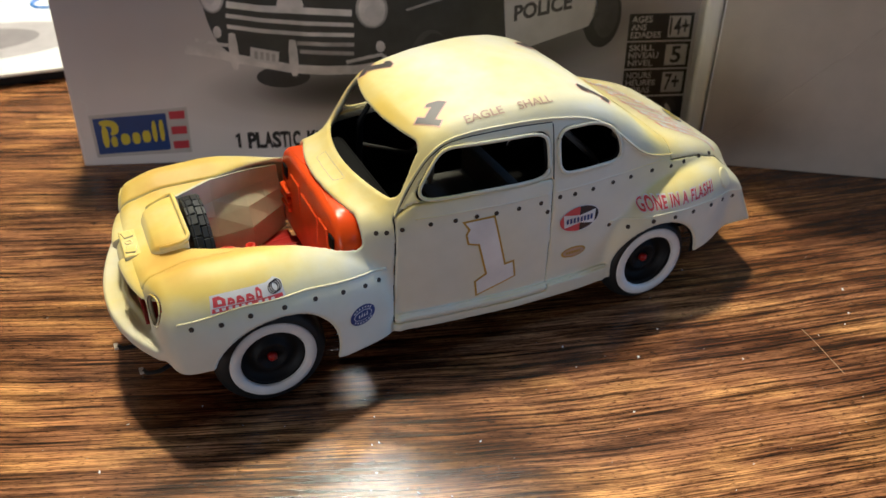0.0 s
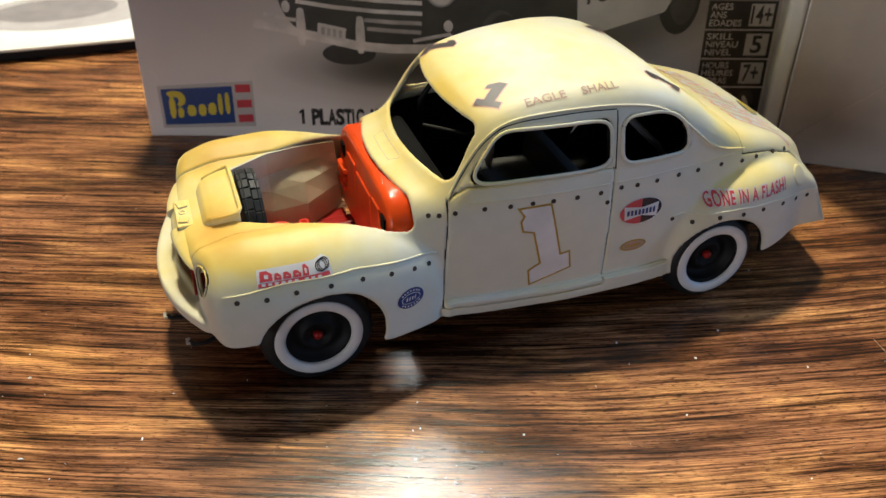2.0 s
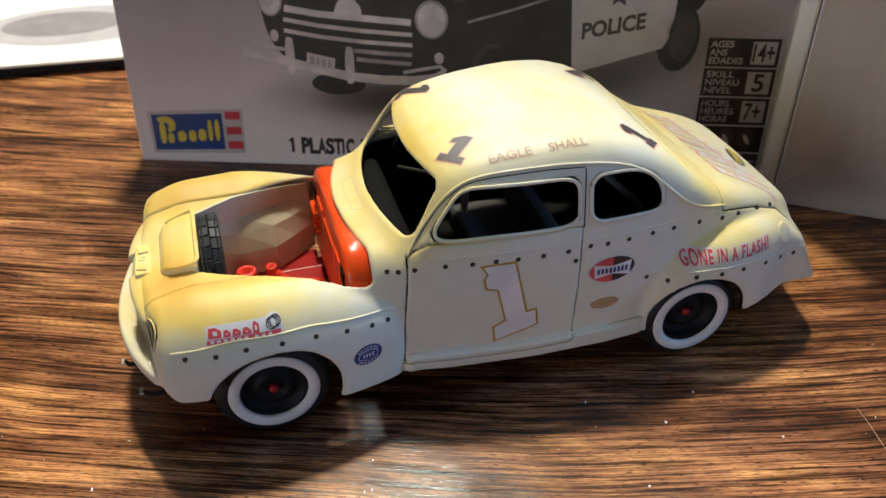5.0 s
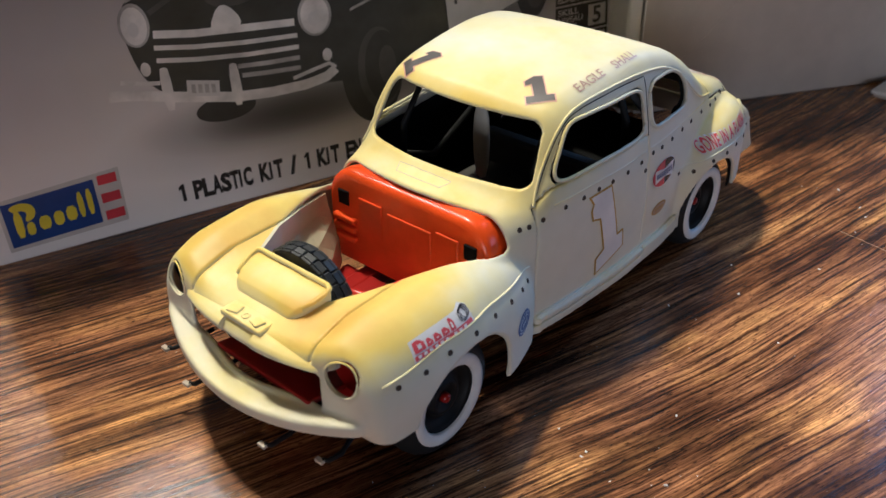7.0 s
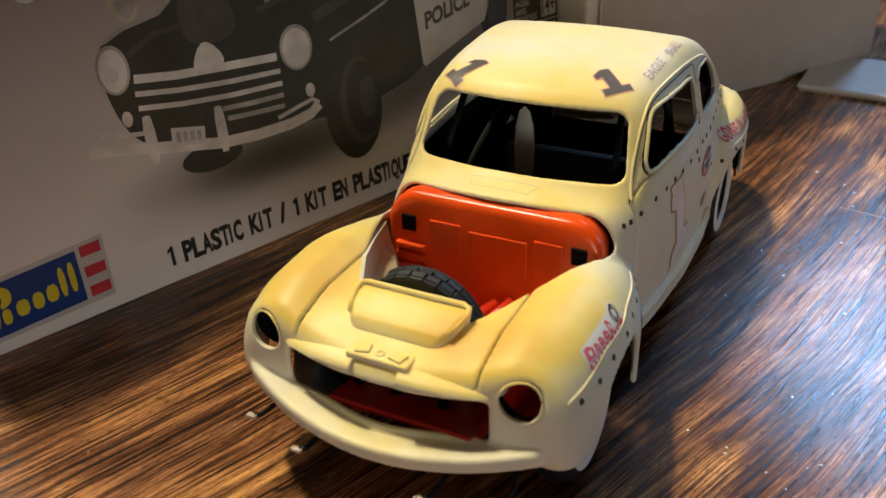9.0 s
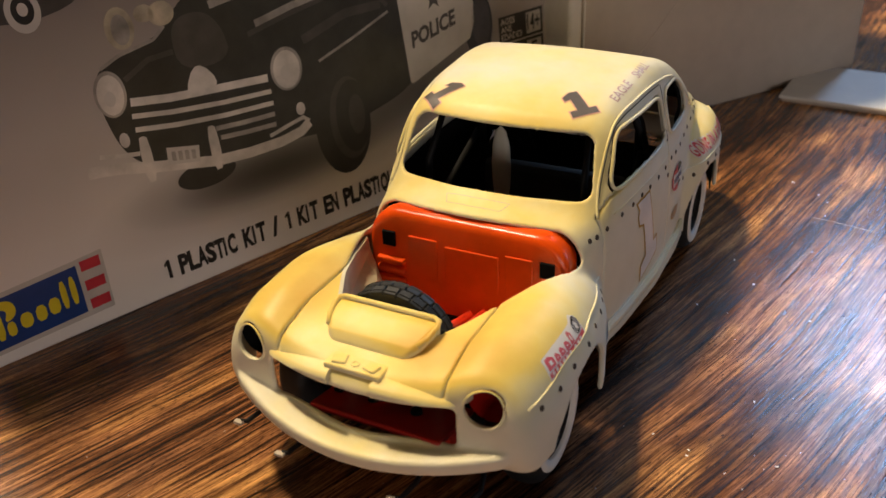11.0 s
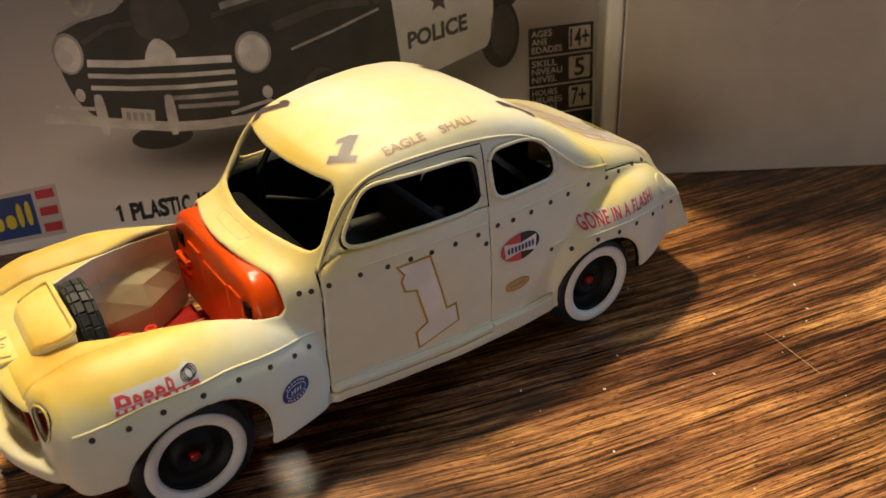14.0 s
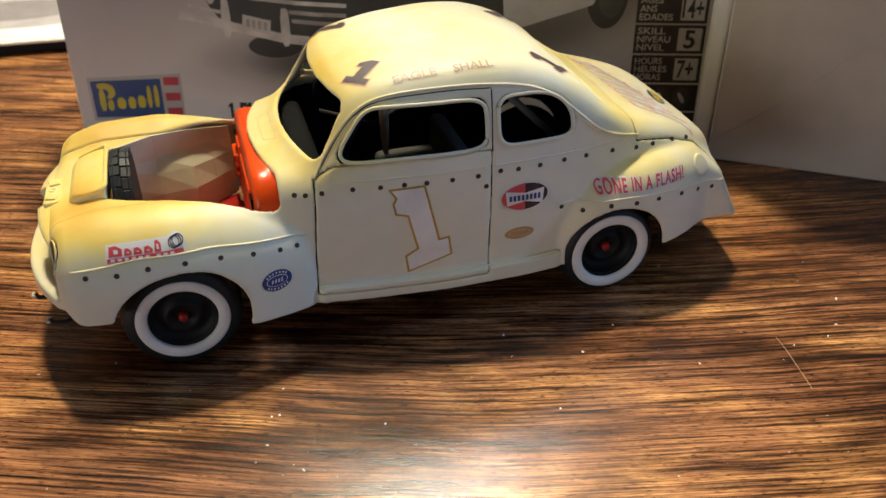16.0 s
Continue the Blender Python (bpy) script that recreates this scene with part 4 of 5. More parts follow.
def text_bm(body, height, offset=0.0, shear=0.0, squeeze=1.0, spacing=1.0):
    """Flat letters whose capitals are height tall, starting at the origin, in the xy plane."""
    cu = bpy.data.curves.new("letters", "FONT")
    cu.body, cu.size, cu.offset, cu.shear, cu.space_character = body, height / 0.70, offset, shear, spacing
    cu.resolution_u = 3
    ob = bpy.data.objects.new("letters", cu)
    me = bpy.data.meshes.new_from_object(ob)
    bm = bmesh.new()
    bm.from_mesh(me)
    bpy.data.objects.remove(ob)
    bpy.data.curves.remove(cu)
    bpy.data.meshes.remove(me)
    for v in bm.verts:
        v.co.x *= squeeze
        v.co.z = 0
    return bm


def fit_text(body, width, height, offset=0.0, shear=0.0, spacing=1.0):
    """Letters that fill a given width and height."""
    bm = text_bm(body, height, offset, shear, 1.0, spacing)
    lo, hi = min(v.co.x for v in bm.verts), max(v.co.x for v in bm.verts)
    base, _ = text_extent(body, height, shear, spacing)
    for v in bm.verts:
        v.co.x = (v.co.x - base[0]) * width / (base[1] - base[0])
    return bm


def text_extent(body, height, shear, spacing):
    bm = text_bm(body, height, 0.0, shear, 1.0, spacing)
    out = (min(v.co.x for v in bm.verts), max(v.co.x for v in bm.verts)), (min(v.co.y for v in bm.verts), max(v.co.y for v in bm.verts))
    bm.free()
    return out


def flat(points):
    bm = bmesh.new()
    bm.faces.new([bm.verts.new((u, v, 0)) for u, v in points])
    return bm


def oval(cu, cv, ru, rv, n=40, t0=0.0, t1=2 * math.pi):
    return [(cu + ru * math.cos(t0 + (t1 - t0) * k / n), cv + rv * math.sin(t0 + (t1 - t0) * k / n)) for k in range(n if t1 - t0 > 6.2 else n + 1)]


def grow(points, d):
    """A closed outline moved outwards by d."""
    area = sum(a[0] * b[1] - b[0] * a[1] for a, b in zip(points, points[1:] + points[:1]))
    sgn = 1 if area > 0 else -1
    out = []
    for p, q, r in zip(points[-1:] + points[:-1], points, points[1:] + points[:1]):
        e, f = Vector((q[0] - p[0], q[1] - p[1])).normalized(), Vector((r[0] - q[0], r[1] - q[1])).normalized()
        n = (Vector((e.y, -e.x)) + Vector((f.y, -f.x)))
        n = n / max(0.5, n.length_squared / 2) * sgn
        out.append((q[0] + n.x * d, q[1] + n.y * d))
    return out


def wrap(name, bm, mat, parent, origin, ux, uy, way, lift, cell=1.1, label="", reach=40.0):
    """Lay a flat decal (millimetres) onto the skin: its axes ux, uy start at origin, and it is pressed along way."""
    us, vs = [v.co.x for v in bm.verts], [v.co.y for v in bm.verts]
    for axis, span in ((0, us), (1, vs)):
        n = int((max(span) - min(span)) / cell)
        for k in range(1, n + 1):
            co, no = [0, 0, 0], [0, 0, 0]
            co[axis], no[axis] = min(span) + (max(span) - min(span)) * k / (n + 1), 1
            bmesh.ops.bisect_plane(bm, geom=bm.verts[:] + bm.edges[:] + bm.faces[:], plane_co=co, plane_no=no)
    bmesh.ops.triangulate(bm, faces=bm.faces[:])
    P = np.array([v.co[:2] for v in bm.verts])
    ux, uy, way = (np.array(a, float) / np.linalg.norm(a) for a in (ux, uy, way))
    start = np.array(origin, float) + P[:, :1] * ux + P[:, 1:] * uy - way * reach / 2
    lo, hi = np.zeros(len(P)), np.full(len(P), np.nan)
    for s in np.linspace(0, reach, 161):
        q = start + way * s
        inside = outer(q[:, 0], np.abs(q[:, 1]), q[:, 2]) < 0
        first = inside & np.isnan(hi)
        hi[first] = s
        lo = np.where(np.isnan(hi), s, lo)
    hi = np.where(np.isnan(hi), lo + 0.1, hi)
    for _ in range(14):
        mid = (lo + hi) / 2
        q = start + way * mid[:, None]
        inside = outer(q[:, 0], np.abs(q[:, 1]), q[:, 2]) < 0
        lo, hi = np.where(inside, lo, mid), np.where(inside, mid, hi)
    q = start + way * hi[:, None]
    g = np.stack([outer(*(np.abs(c) if k == 1 else c for k, c in enumerate((q + e).T))) - outer(*(np.abs(c) if k == 1 else c for k, c in enumerate((q - e).T))) for e in np.eye(3) * 0.3], 1)
    q = (q + lift * g / np.linalg.norm(g, axis=1, keepdims=True)) * MM
    for v, p in zip(bm.verts, q):
        v.co = p
    bm.normal_update()
    for f in bm.faces:
        if f.normal.dot(Vector(way)) > 0:
            f.normal_flip()
    return part(name, bm, mat, parent, label)


def on_side(name, bm, mat, x, z, lift, label="", parent=None):
    return wrap(name, bm, mat, parent or car, (x, -36, z), (1, 0, 0), (0, 0, 1), (0, 1, 0), lift, label=label)


ONE = [(-3.0, 42.3), (5.1, 42.5), (8.3, 26.8), (10.9, 27.2), (11.5, 22.4), (0.6, 18.5), (0.1, 22.9), (3.3, 24.9), (1.0, 35.2), (-2.0, 36.0), (-2.5, 38.6), (-1.6, 40.2)]
SLAB_ONE = [(-3.4, 0), (3.4, 0), (3.4, 2.0), (1.5, 2.0), (1.5, 9.4), (-0.6, 9.4), (-3.0, 7.6), (-3.0, 6.0), (-1.4, 6.4), (-1.4, 2.0), (-3.4, 2.0)]


def build_decals():
    on_side("number_outline", flat(grow(ONE, 0.55)), DECAL_GOLD, 0, 0, 0.10, "gold edge of the door number")
    on_side("number_one", flat(ONE), DECAL_WHITE, 0, 0, 0.17, "white racing number one")
    # roof numbers
    for bx, by, tx, ty in ((-8.4, -20.2, -1.5, -13.7), (-10.4, 21.6, -3.5, 15.1), (46.4, -22.2, 39.2, -16.6), (46.4, 22.2, 39.2, 16.6)):
        uy = Vector((tx - bx, ty - by, 0)).normalized()
        ux = Vector((uy.y, -uy.x, 0))
        wrap("number_edge", flat(grow(SLAB_ONE, 0.35)), DECAL_PINK, car, (bx, by, 66), ux, uy, (0, 0, -1), 0.10, label="faint red edge")
        wrap("roof_number", flat(SLAB_ONE), DECAL_ROOF, car, (bx, by, 66), ux, uy, (0, 0, -1), 0.17, label="black roof number one")
    # lettering over the door
    for word, x, w, v in (("EAGLE", 0.6, 10.6, 0.0), ("SHALL", 15.6, 9.9, 0.5)):
        wrap("roof_lettering", fit_text(word, w, 2.4, 0.05), DECAL_BROWN, car, (x, -24.9, 67.0 + v * 0.5), (1, 0, 0.04), (0, 0.82, 0.57), (0, 0.6, -0.8), 0.14, 0.8, "faded brown lettering")
    # slogan on the rear fender
    for name, off, mat, lift in (("slogan_edge", 0.42, DECAL_WHITE, 0.12), ("slogan", 0.1, DECAL_RED, 0.20)):
        wrap(name, fit_text("GONE IN A FLASH!", 25.0, 3.0, off, 0.10, 1.12), mat, car, (52.0, -38, 33.6), (1, 0, 0.06), (0, 0, 1), (0, 1, 0), lift, 0.9)
    # large lettering across the boot lid
    for name, off, mat, lift in (("boot_lettering_edge", 0.85, DECAL_PINKRED, 0.12), ("boot_lettering", 0.42, DECAL_WHITE, 0.20)):
        word = fit_text("FABULOUS", 46, 12, off)
        for v in word.verts:
            u, w = v.co.x / 46, v.co.y / 12
            foot, head = (87.6 - 12.6 * u, -24.6 + 42.0 * u), (72.7 - 5.0 * u, -16.5 + 37.5 * u)
            v.co.x, v.co.y = foot[1] + (head[1] - foot[1]) * w + 23, 81 - foot[0] - (head[0] - foot[0]) * w
        wrap(name, word, mat, trunk, (81.0, -23.0, 50), (0, 1, 0), (-1, 0, 0), (-0.35, 0, -1), lift, 1.1, reach=60)
    badge = oval(0, 0, 6, 2.6)
    wrap("badge", flat(badge), DECAL_NAVY, trunk, (86.5, -4.5, 47), (0.25, 1, 0), (-1, 0.25, 0), (-0.5, 0, -1), 0.12, 1.0, "blue and yellow badge", 60)
    for k in range(5):
        wrap("badge_bar", flat([(-4.6 + 2 * k, -1.4), (-3.4 + 2 * k, -1.6), (-2.9 + 2 * k, 1.4), (-4.1 + 2 * k, 1.6)]), DECAL_YELLOW, trunk, (86.5, -4.5, 47), (0.25, 1, 0), (-1, 0.25, 0), (-0.5, 0, -1), 0.2, 1.0, reach=60)
    # oval sponsor badge, black and red with a white band
    red = [(32 + 6.5 * math.cos(t), 35.8 + 3.75 * math.sin(t)) for t in [math.pi / 2 + math.pi * k / 24 for k in range(25)]]
    on_side("oval_badge", flat(oval(32, 35.8, 6.8, 4.0)), DECAL_WHITE, 0, 0, 0.10, "oval sponsor badge with a white band")
    on_side("badge_field", flat(oval(32, 35.8, 6.5, 3.75)), DECAL_BLACK, 0, 0, 0.15)
    on_side("badge_half", flat(red), DECAL_RED, 0, 0, 0.20)
    on_side("badge_band", flat([(27.0, 33.7), (32, 34.5), (37.0, 33.2), (37.4, 37.6), (32, 36.9), (26.6, 37.9)]), DECAL_WHITE, 0, 0, 0.25)
    for k in range(8):
        x = 27.6 + 1.14 * k
        on_side("band_bar", flat([(x, 34.95 - 0.04 * k), (x + 0.72, 34.93 - 0.04 * k), (x + 0.72, 36.45 - 0.02 * k), (x, 36.47 - 0.02 * k)]), DECAL_NAVY, 0, 0, 0.30)
    # small gold oval
    on_side("gold_oval", flat(oval(30.8, 25, 4.1, 1.75)), DECAL_GOLD, 0, 0, 0.10, "small gold oval badge")
    on_side("oval_field", flat(oval(30.8, 25, 3.5, 1.3)), DECAL_BROWN, 0, 0, 0.15)
    for k in range(6):
        on_side("oval_bar", flat([(28.3 + 0.85 * k, 24.5), (28.9 + 0.85 * k, 24.5), (28.9 + 0.85 * k, 25.5), (28.3 + 0.85 * k, 25.5)]), DECAL_GOLD, 0, 0, 0.2)
    # navy roundel
    c = (-33.9, 23.8)
    on_side("roundel", flat(oval(*c, 3.8, 2.95)), DECAL_NAVY, 0, 0, 0.10, "navy oval parts badge")
    on_side("roundel_ring", flat(oval(*c, 2.75, 1.55)), DECAL_WHITE, 0, 0, 0.15)
    on_side("roundel_field", flat(oval(*c, 2.55, 1.38)), DECAL_NAVY, 0, 0, 0.20)
    for k in range(4):
        x = c[0] - 1.5 + 0.8 * k
        on_side("roundel_bar", flat([(x, c[1] - 0.5), (x + 0.4, c[1] - 0.5), (x + 0.6, c[1] + 0.5 + 0.3 * (k % 2)), (x + 0.2, c[1] + 0.5)]), DECAL_WHITE, 0, 0, 0.25)
    for k in range(7):
        for s in (-1, 1):
            t = s * (math.pi / 2 + 0.85 - 0.283 * k)
            x, z = c[0] + 3.2 * math.cos(t), c[1] + 2.25 * math.sin(t)
            on_side("roundel_mark", flat([(x - 0.22, z - 0.25), (x + 0.22, z - 0.25), (x + 0.22, z + 0.25), (x - 0.22, z + 0.25)]), DECAL_WHITE, 0, 0, 0.2)
    # sponsor strip on the front fender
    on_side("sponsor_strip", flat([(-71.9, 36.5), (-53.6, 37.0), (-53.8, 40.3), (-55.6, 41.2), (-57.6, 40.6), (-71.2, 40.3)]), DECAL_WHITE, 0, 0, 0.10, "white sponsor strip with red marks")
    on_side("strip_band", flat([(-71.5, 36.8), (-54.2, 37.2), (-54.3, 38.0), (-71.3, 37.7)]), DECAL_RED, 0, 0, 0.16)
    for k, (x, w, top) in enumerate(((-70.9, 3.0, 40.0), (-67.5, 1.7, 39.4), (-65.4, 1.9, 39.4), (-63.1, 2.0, 39.4), (-60.7, 1.5, 40.2))):
        on_side("strip_letter_bar", flat([(x, 38.0), (x + w, 38.0), (x + w + 0.1, top - 0.7), (x + w * 0.6, top), (x + 0.3, top - 0.1)]), DECAL_RED, 0, 0, 0.16)
        on_side("strip_letter_gap", flat([(x + w * 0.4, 38.5), (x + w * 0.72, 38.5), (x + w * 0.72, top - 0.75), (x + w * 0.4, top - 0.7)]), DECAL_WHITE, 0, 0, 0.2)
    for k in range(3):
        ring = [(-56.2 + 0.45 * k + 1.3 * math.cos(t), 39.3 + 0.12 * k + 1.15 * math.sin(t)) for t in [2 * math.pi * i / 24 for i in range(24)]]
        inner = [(-56.2 + 0.45 * k + 1.12 * math.cos(t), 39.3 + 0.12 * k + 0.97 * math.sin(t)) for t in [2 * math.pi * i / 24 for i in range(24)]]
        bm = bmesh.new()
        a, b = [bm.verts.new((*p, 0)) for p in ring], [bm.verts.new((*p, 0)) for p in inner]
        for i in range(24):
            bm.faces.new((a[i], a[(i + 1) % 24], b[(i + 1) % 24], b[i]))
        on_side("piston_ring_mark", bm, DECAL_BLACK, 0, 0, 0.22)
    for k in range(10):
        x = -70.6 + 1.55 * k + (0.9 if k > 5 else 0)
        if x < -56:
            on_side("strip_mark", flat([(x, 37.05), (x + 0.9, 37.07), (x + 0.9, 37.65), (x, 37.63)]), DECAL_WHITE, 0, 0, 0.22)


build_decals()


# ---- the printed kit box ----
def print_material(name, stops):
    """Box print that runs from dark above to pale below, with a soft ground shade under the printed car."""
    m, nodes, links, b = material(name)
    co = nodes.new("ShaderNodeTexCoord")
    sep = nodes.new("ShaderNodeSeparateXYZ")
    links.new(co.outputs["Object"], sep.inputs[0])
    u, v = sep.outputs[0], sep.outputs[2]
    r = nodes.new("ShaderNodeMapRange")
    r.inputs["From Max"].default_value = 0.155
    links.new(sums(nodes, links, "ADD", v, sums(nodes, links, "MULTIPLY", noise_tex(nodes, links, 14, 3), 0.03)), r.inputs[0])
    col = ramp(nodes, links, r.outputs[0], stops)
    for cu, cv, lean, ru, rv, depth in ((0.128, 0.033, 0.10, 0.090, 0.020, 0.30), (0.100, 0.028, -0.02, 0.050, 0.012, 0.22), (0.182, 0.044, 0.30, 0.055, 0.016, 0.35)):
        du = sums(nodes, links, "SUBTRACT", u, cu)
        dv = sums(nodes, links, "SUBTRACT", sums(nodes, links, "SUBTRACT", v, cv), sums(nodes, links, "MULTIPLY", du, lean))
        e = sums(nodes, links, "ADD", sums(nodes, links, "POWER", sums(nodes, links, "ABSOLUTE", sums(nodes, links, "DIVIDE", du, ru), 0.0), 2.0),
                 sums(nodes, links, "POWER", sums(nodes, links, "ABSOLUTE", sums(nodes, links, "DIVIDE", dv, rv), 0.0), 2.0))
        shade = ramp(nodes, links, e, [(0.0, (depth, depth, depth)), (0.45, (0.75, 0.75, 0.75)), (1.0, (1, 1, 1))])
        col = mixed(nodes, links, "MULTIPLY", 1.0, col, shade)
    links.new(col, b.inputs["Base Color"])
    b.inputs["Roughness"].default_value = 0.38
    bump(nodes, links, b, noise_tex(nodes, links, 60, 4), 0.12, 0.0006)
    return m


# printed gradient; its lowest stops are also lightened for light off the table
PRINT = print_material("box_print", [(0.08, (0.84, 0.79, 0.79)), (0.24, (0.72, 0.66, 0.655)), (0.44, (0.45, 0.395, 0.385)), (0.64, (0.28, 0.237, 0.23)), (0.85, (0.13, 0.102, 0.10))])
INK_BLACK = plain("print_black", (0.022, 0.020, 0.021), 0.4, spread=0.4, relief=0)
INK_DARK = plain("print_dark_grey", (0.055, 0.048, 0.048), 0.4, spread=0.4, relief=0)
INK_SHADE = plain("print_shadow_grey", (0.20, 0.175, 0.17), 0.4, spread=0.15, relief=0)
INK_SHADE2 = plain("print_mid_grey", (0.30, 0.27, 0.265), 0.4, spread=0.12, relief=0)
INK_MID = plain("print_chrome_grey", (0.30, 0.27, 0.26), 0.4, spread=0.5, relief=0)
INK_CHROME = plain("print_chrome_pale", (0.56, 0.51, 0.49), 0.4, spread=0.35, relief=0)
INK_GREY = plain("print_tyre_grey", (0.05, 0.044, 0.043), 0.4, spread=0.4, relief=0)
INK_PALE = plain("print_white", (0.52, 0.48, 0.47), 0.4, spread=0.1, relief=0)
INK_BLUE = plain("print_blue", (0.010, 0.045, 0.21), 0.4, relief=0)
INK_YELLOW = plain("print_yellow", (0.70, 0.56, 0.03), 0.4, relief=0)
INK_RED = plain("print_red", (0.52, 0.035, 0.055), 0.4, relief=0)
INK_SIREN = plain("print_brass_grey", (0.40, 0.34, 0.27), 0.4, spread=0.5, relief=0)

kit_box = empty("kit_box")
kit_box.matrix_world = Matrix.Translation((-0.0930, 0.1560, 0)) @ pose(0, 0, 0, 0, 0, -19.0) @ pose(0, 0, 0, -4.5, 0, 0)
tagged(kit_box, "grey printed model kit box standing on its long edge", "box")
BOX_W, BOX_D, BOX_H = 243.0, 88.0, 158.0


def printed(name, outline, mat, level, label="", parent=None):
    """A flat printed shape on the box front, from (across, up) millimetres."""
    y = -(0.03 + 0.025 * level)
    bm = bmesh.new()
    f = bm.faces.new([bm.verts.new((u * MM, y * MM, v * MM)) for u, v in outline])
    bm.normal_update()
    if f.normal.y > 0:
        f.normal_flip()
    bmesh.ops.triangulate(bm, faces=bm.faces[:])
    return part(name, bm, mat, parent or kit_box, label)


def printed_text(name, body, u, v, width, height, mat, level, rise=0.0, offset=0.0, shear=0.0, label=""):
    bm = fit_text(body, width, height, offset, shear)
    y = -(0.03 + 0.025 * level)
    for w in bm.verts:
        a, b = w.co.x, w.co.y
        w.co = ((u + a) * MM, y * MM, (v + b + rise * a) * MM)
    bmesh.ops.recalc_face_normals(bm, faces=bm.faces[:])
    for f in bm.faces:
        if f.normal.y > 0:
            f.normal_flip()
    return part(name, bm, mat, kit_box, label)


def letter_widths(word, width):
    """How much of a word's width each letter takes."""
    share = [{"I": 0.5, "1": 0.6, "T": 0.95, "Q": 1.1, "/": 0.9}.get(c, 1.0) for c in word]
    return [width * k / sum(share) for k in share]


def stripe(name, points, width, mat, level, parent=None):
    """A printed line of even width along points."""
    left, right = [], []
    pts = [Vector(p) for p in points]
    for i, p in enumerate(pts):
        d = (pts[min(i + 1, len(pts) - 1)] - pts[max(i - 1, 0)]).normalized()
        n = Vector((-d.y, d.x)) * width / 2
        left.append(tuple(p + n))
        right.append(tuple(p - n))
    return printed(name, left + right[::-1], mat, level, parent=parent)


def soft(points, rounds=2):
    """Rounds off a closed outline."""
    for _ in range(rounds):
        points = [q for a, b in zip(points, points[1:] + points[:1]) for q in ((0.75 * a[0] + 0.25 * b[0], 0.75 * a[1] + 0.25 * b[1]), (0.25 * a[0] + 0.75 * b[0], 0.25 * a[1] + 0.75 * b[1]))]
    return points


def build_box_art():
    part("carton", mm_box(0, 0, 0, BOX_W, BOX_D, BOX_H, 0.9, 3), PRINT, kit_box)
    # side panel with a dark foot and pale artwork
    side = part("side_panel", mm_box(-0.35, 2, 1, -0.02, BOX_D - 2, BOX_H - 1, 0.1), CARD_WHITE, kit_box, "pale printed box side")
    part("side_foot", mm_box(-0.6, 2, 1, -0.3, BOX_D - 2, 13, 0.1), INK_SHADE, side)
    for y0, z0, y1, z1 in ((10, 60, 26, 66), (40, 52, 44, 62), (58, 70, 78, 74), (20, 92, 70, 96)):
        part("side_mark", mm_box(-0.6, y0, z0, -0.3, y1, z1, 0.1), INK_MID, side)
    for k in range(5):
        part("side_bar", mm_box(-0.75, 8 + 13 * k, 6, -0.55, 17 + 13 * k, 7.4, 0.05), INK_PALE, side)
    # car body
    body_outline = [(54, 58), (53, 66), (54.5, 71.5), (60, 75), (73, 77), (78, 81.5), (86, 88), (100, 92), (118, 99), (140, 104), (170, 108), (206, 104), (210, 86), (209, 66), (202, 62), (196, 52), (165, 41.5), (160, 38.5), (149, 36), (132, 33), (118, 35), (100, 36), (84, 36.5), (68, 40), (60, 44), (56, 50)]
    car_print = printed("printed_car", soft(body_outline, 2), INK_BLACK, 4, "printed black and white police car")
    for pts, w, mat in ((((56, 72.5), (62, 75), (73, 77), (77, 80)), 1.0, INK_MID), (((62, 68), (70, 72), (78, 72.5)), 1.6, INK_DARK), (((92, 83), (112, 86), (134, 87), (150, 84)), 2.4, INK_MID),
                        (((103, 72), (118, 75), (136, 78), (152, 76), (158, 70)), 1.6, INK_DARK), (((106, 74.6), (120, 77.4), (134, 79)), 2.2, INK_MID), (((127, 58), (142, 62.5), (158, 68)), 0.9, INK_MID), (((122, 66), (140, 71), (155, 71)), 3.0, INK_DARK)):
        stripe("printed_highlight", pts, w, mat, 5, car_print)
    printed("printed_hood", soft([(79, 66), (78, 78), (82, 82), (90, 82), (95, 76), (96, 66)], 2), INK_DARK, 5, parent=car_print)
    for cu, cv, ru, rv, mat, lv in ((57, 65.2, 4.6, 6.6, INK_MID, 6), (57, 65.0, 3.8, 5.7, INK_CHROME, 7), (56.6, 64, 1.6, 2.2, INK_PALE, 8), (114.3, 58.6, 5.9, 7.0, INK_MID, 6), (114.3, 58.4, 5.0, 6.1, INK_CHROME, 7), (113.8, 57.4, 2, 2.4, INK_PALE, 8),
                                   (57.6, 51.6, 1.5, 2.2, INK_CHROME, 6), (117.0, 44.6, 1.7, 2.2, INK_CHROME, 6)):
        printed("printed_lamp", oval(cu, cv, ru, rv, 28), mat, lv, parent=car_print)
    bars = (((62, 61.6), (74, 59.8), (90, 58.6), (107, 57.4)), ((61.4, 57.6), (74, 55.6), (90, 54), (107.4, 53.0)), ((61.4, 53.6), (74, 51.6), (90, 50), (107.4, 49.2)), ((86, 46.8), (96, 46), (107.2, 45.6)), ((87, 43.6), (96, 42.8), (107, 42.2)))
    for k, b in enumerate(bars):
        stripe("printed_grille_bar", b, 2.4 if k == 0 else 1.5, INK_CHROME if k < 3 else INK_MID, 6, car_print)
    printed("printed_emblem", soft([(80.5, 58.5), (79.5, 61), (82.6, 66.6), (86, 66.8), (90, 61.6), (88.6, 58.4)], 1), INK_CHROME, 7, parent=car_print)
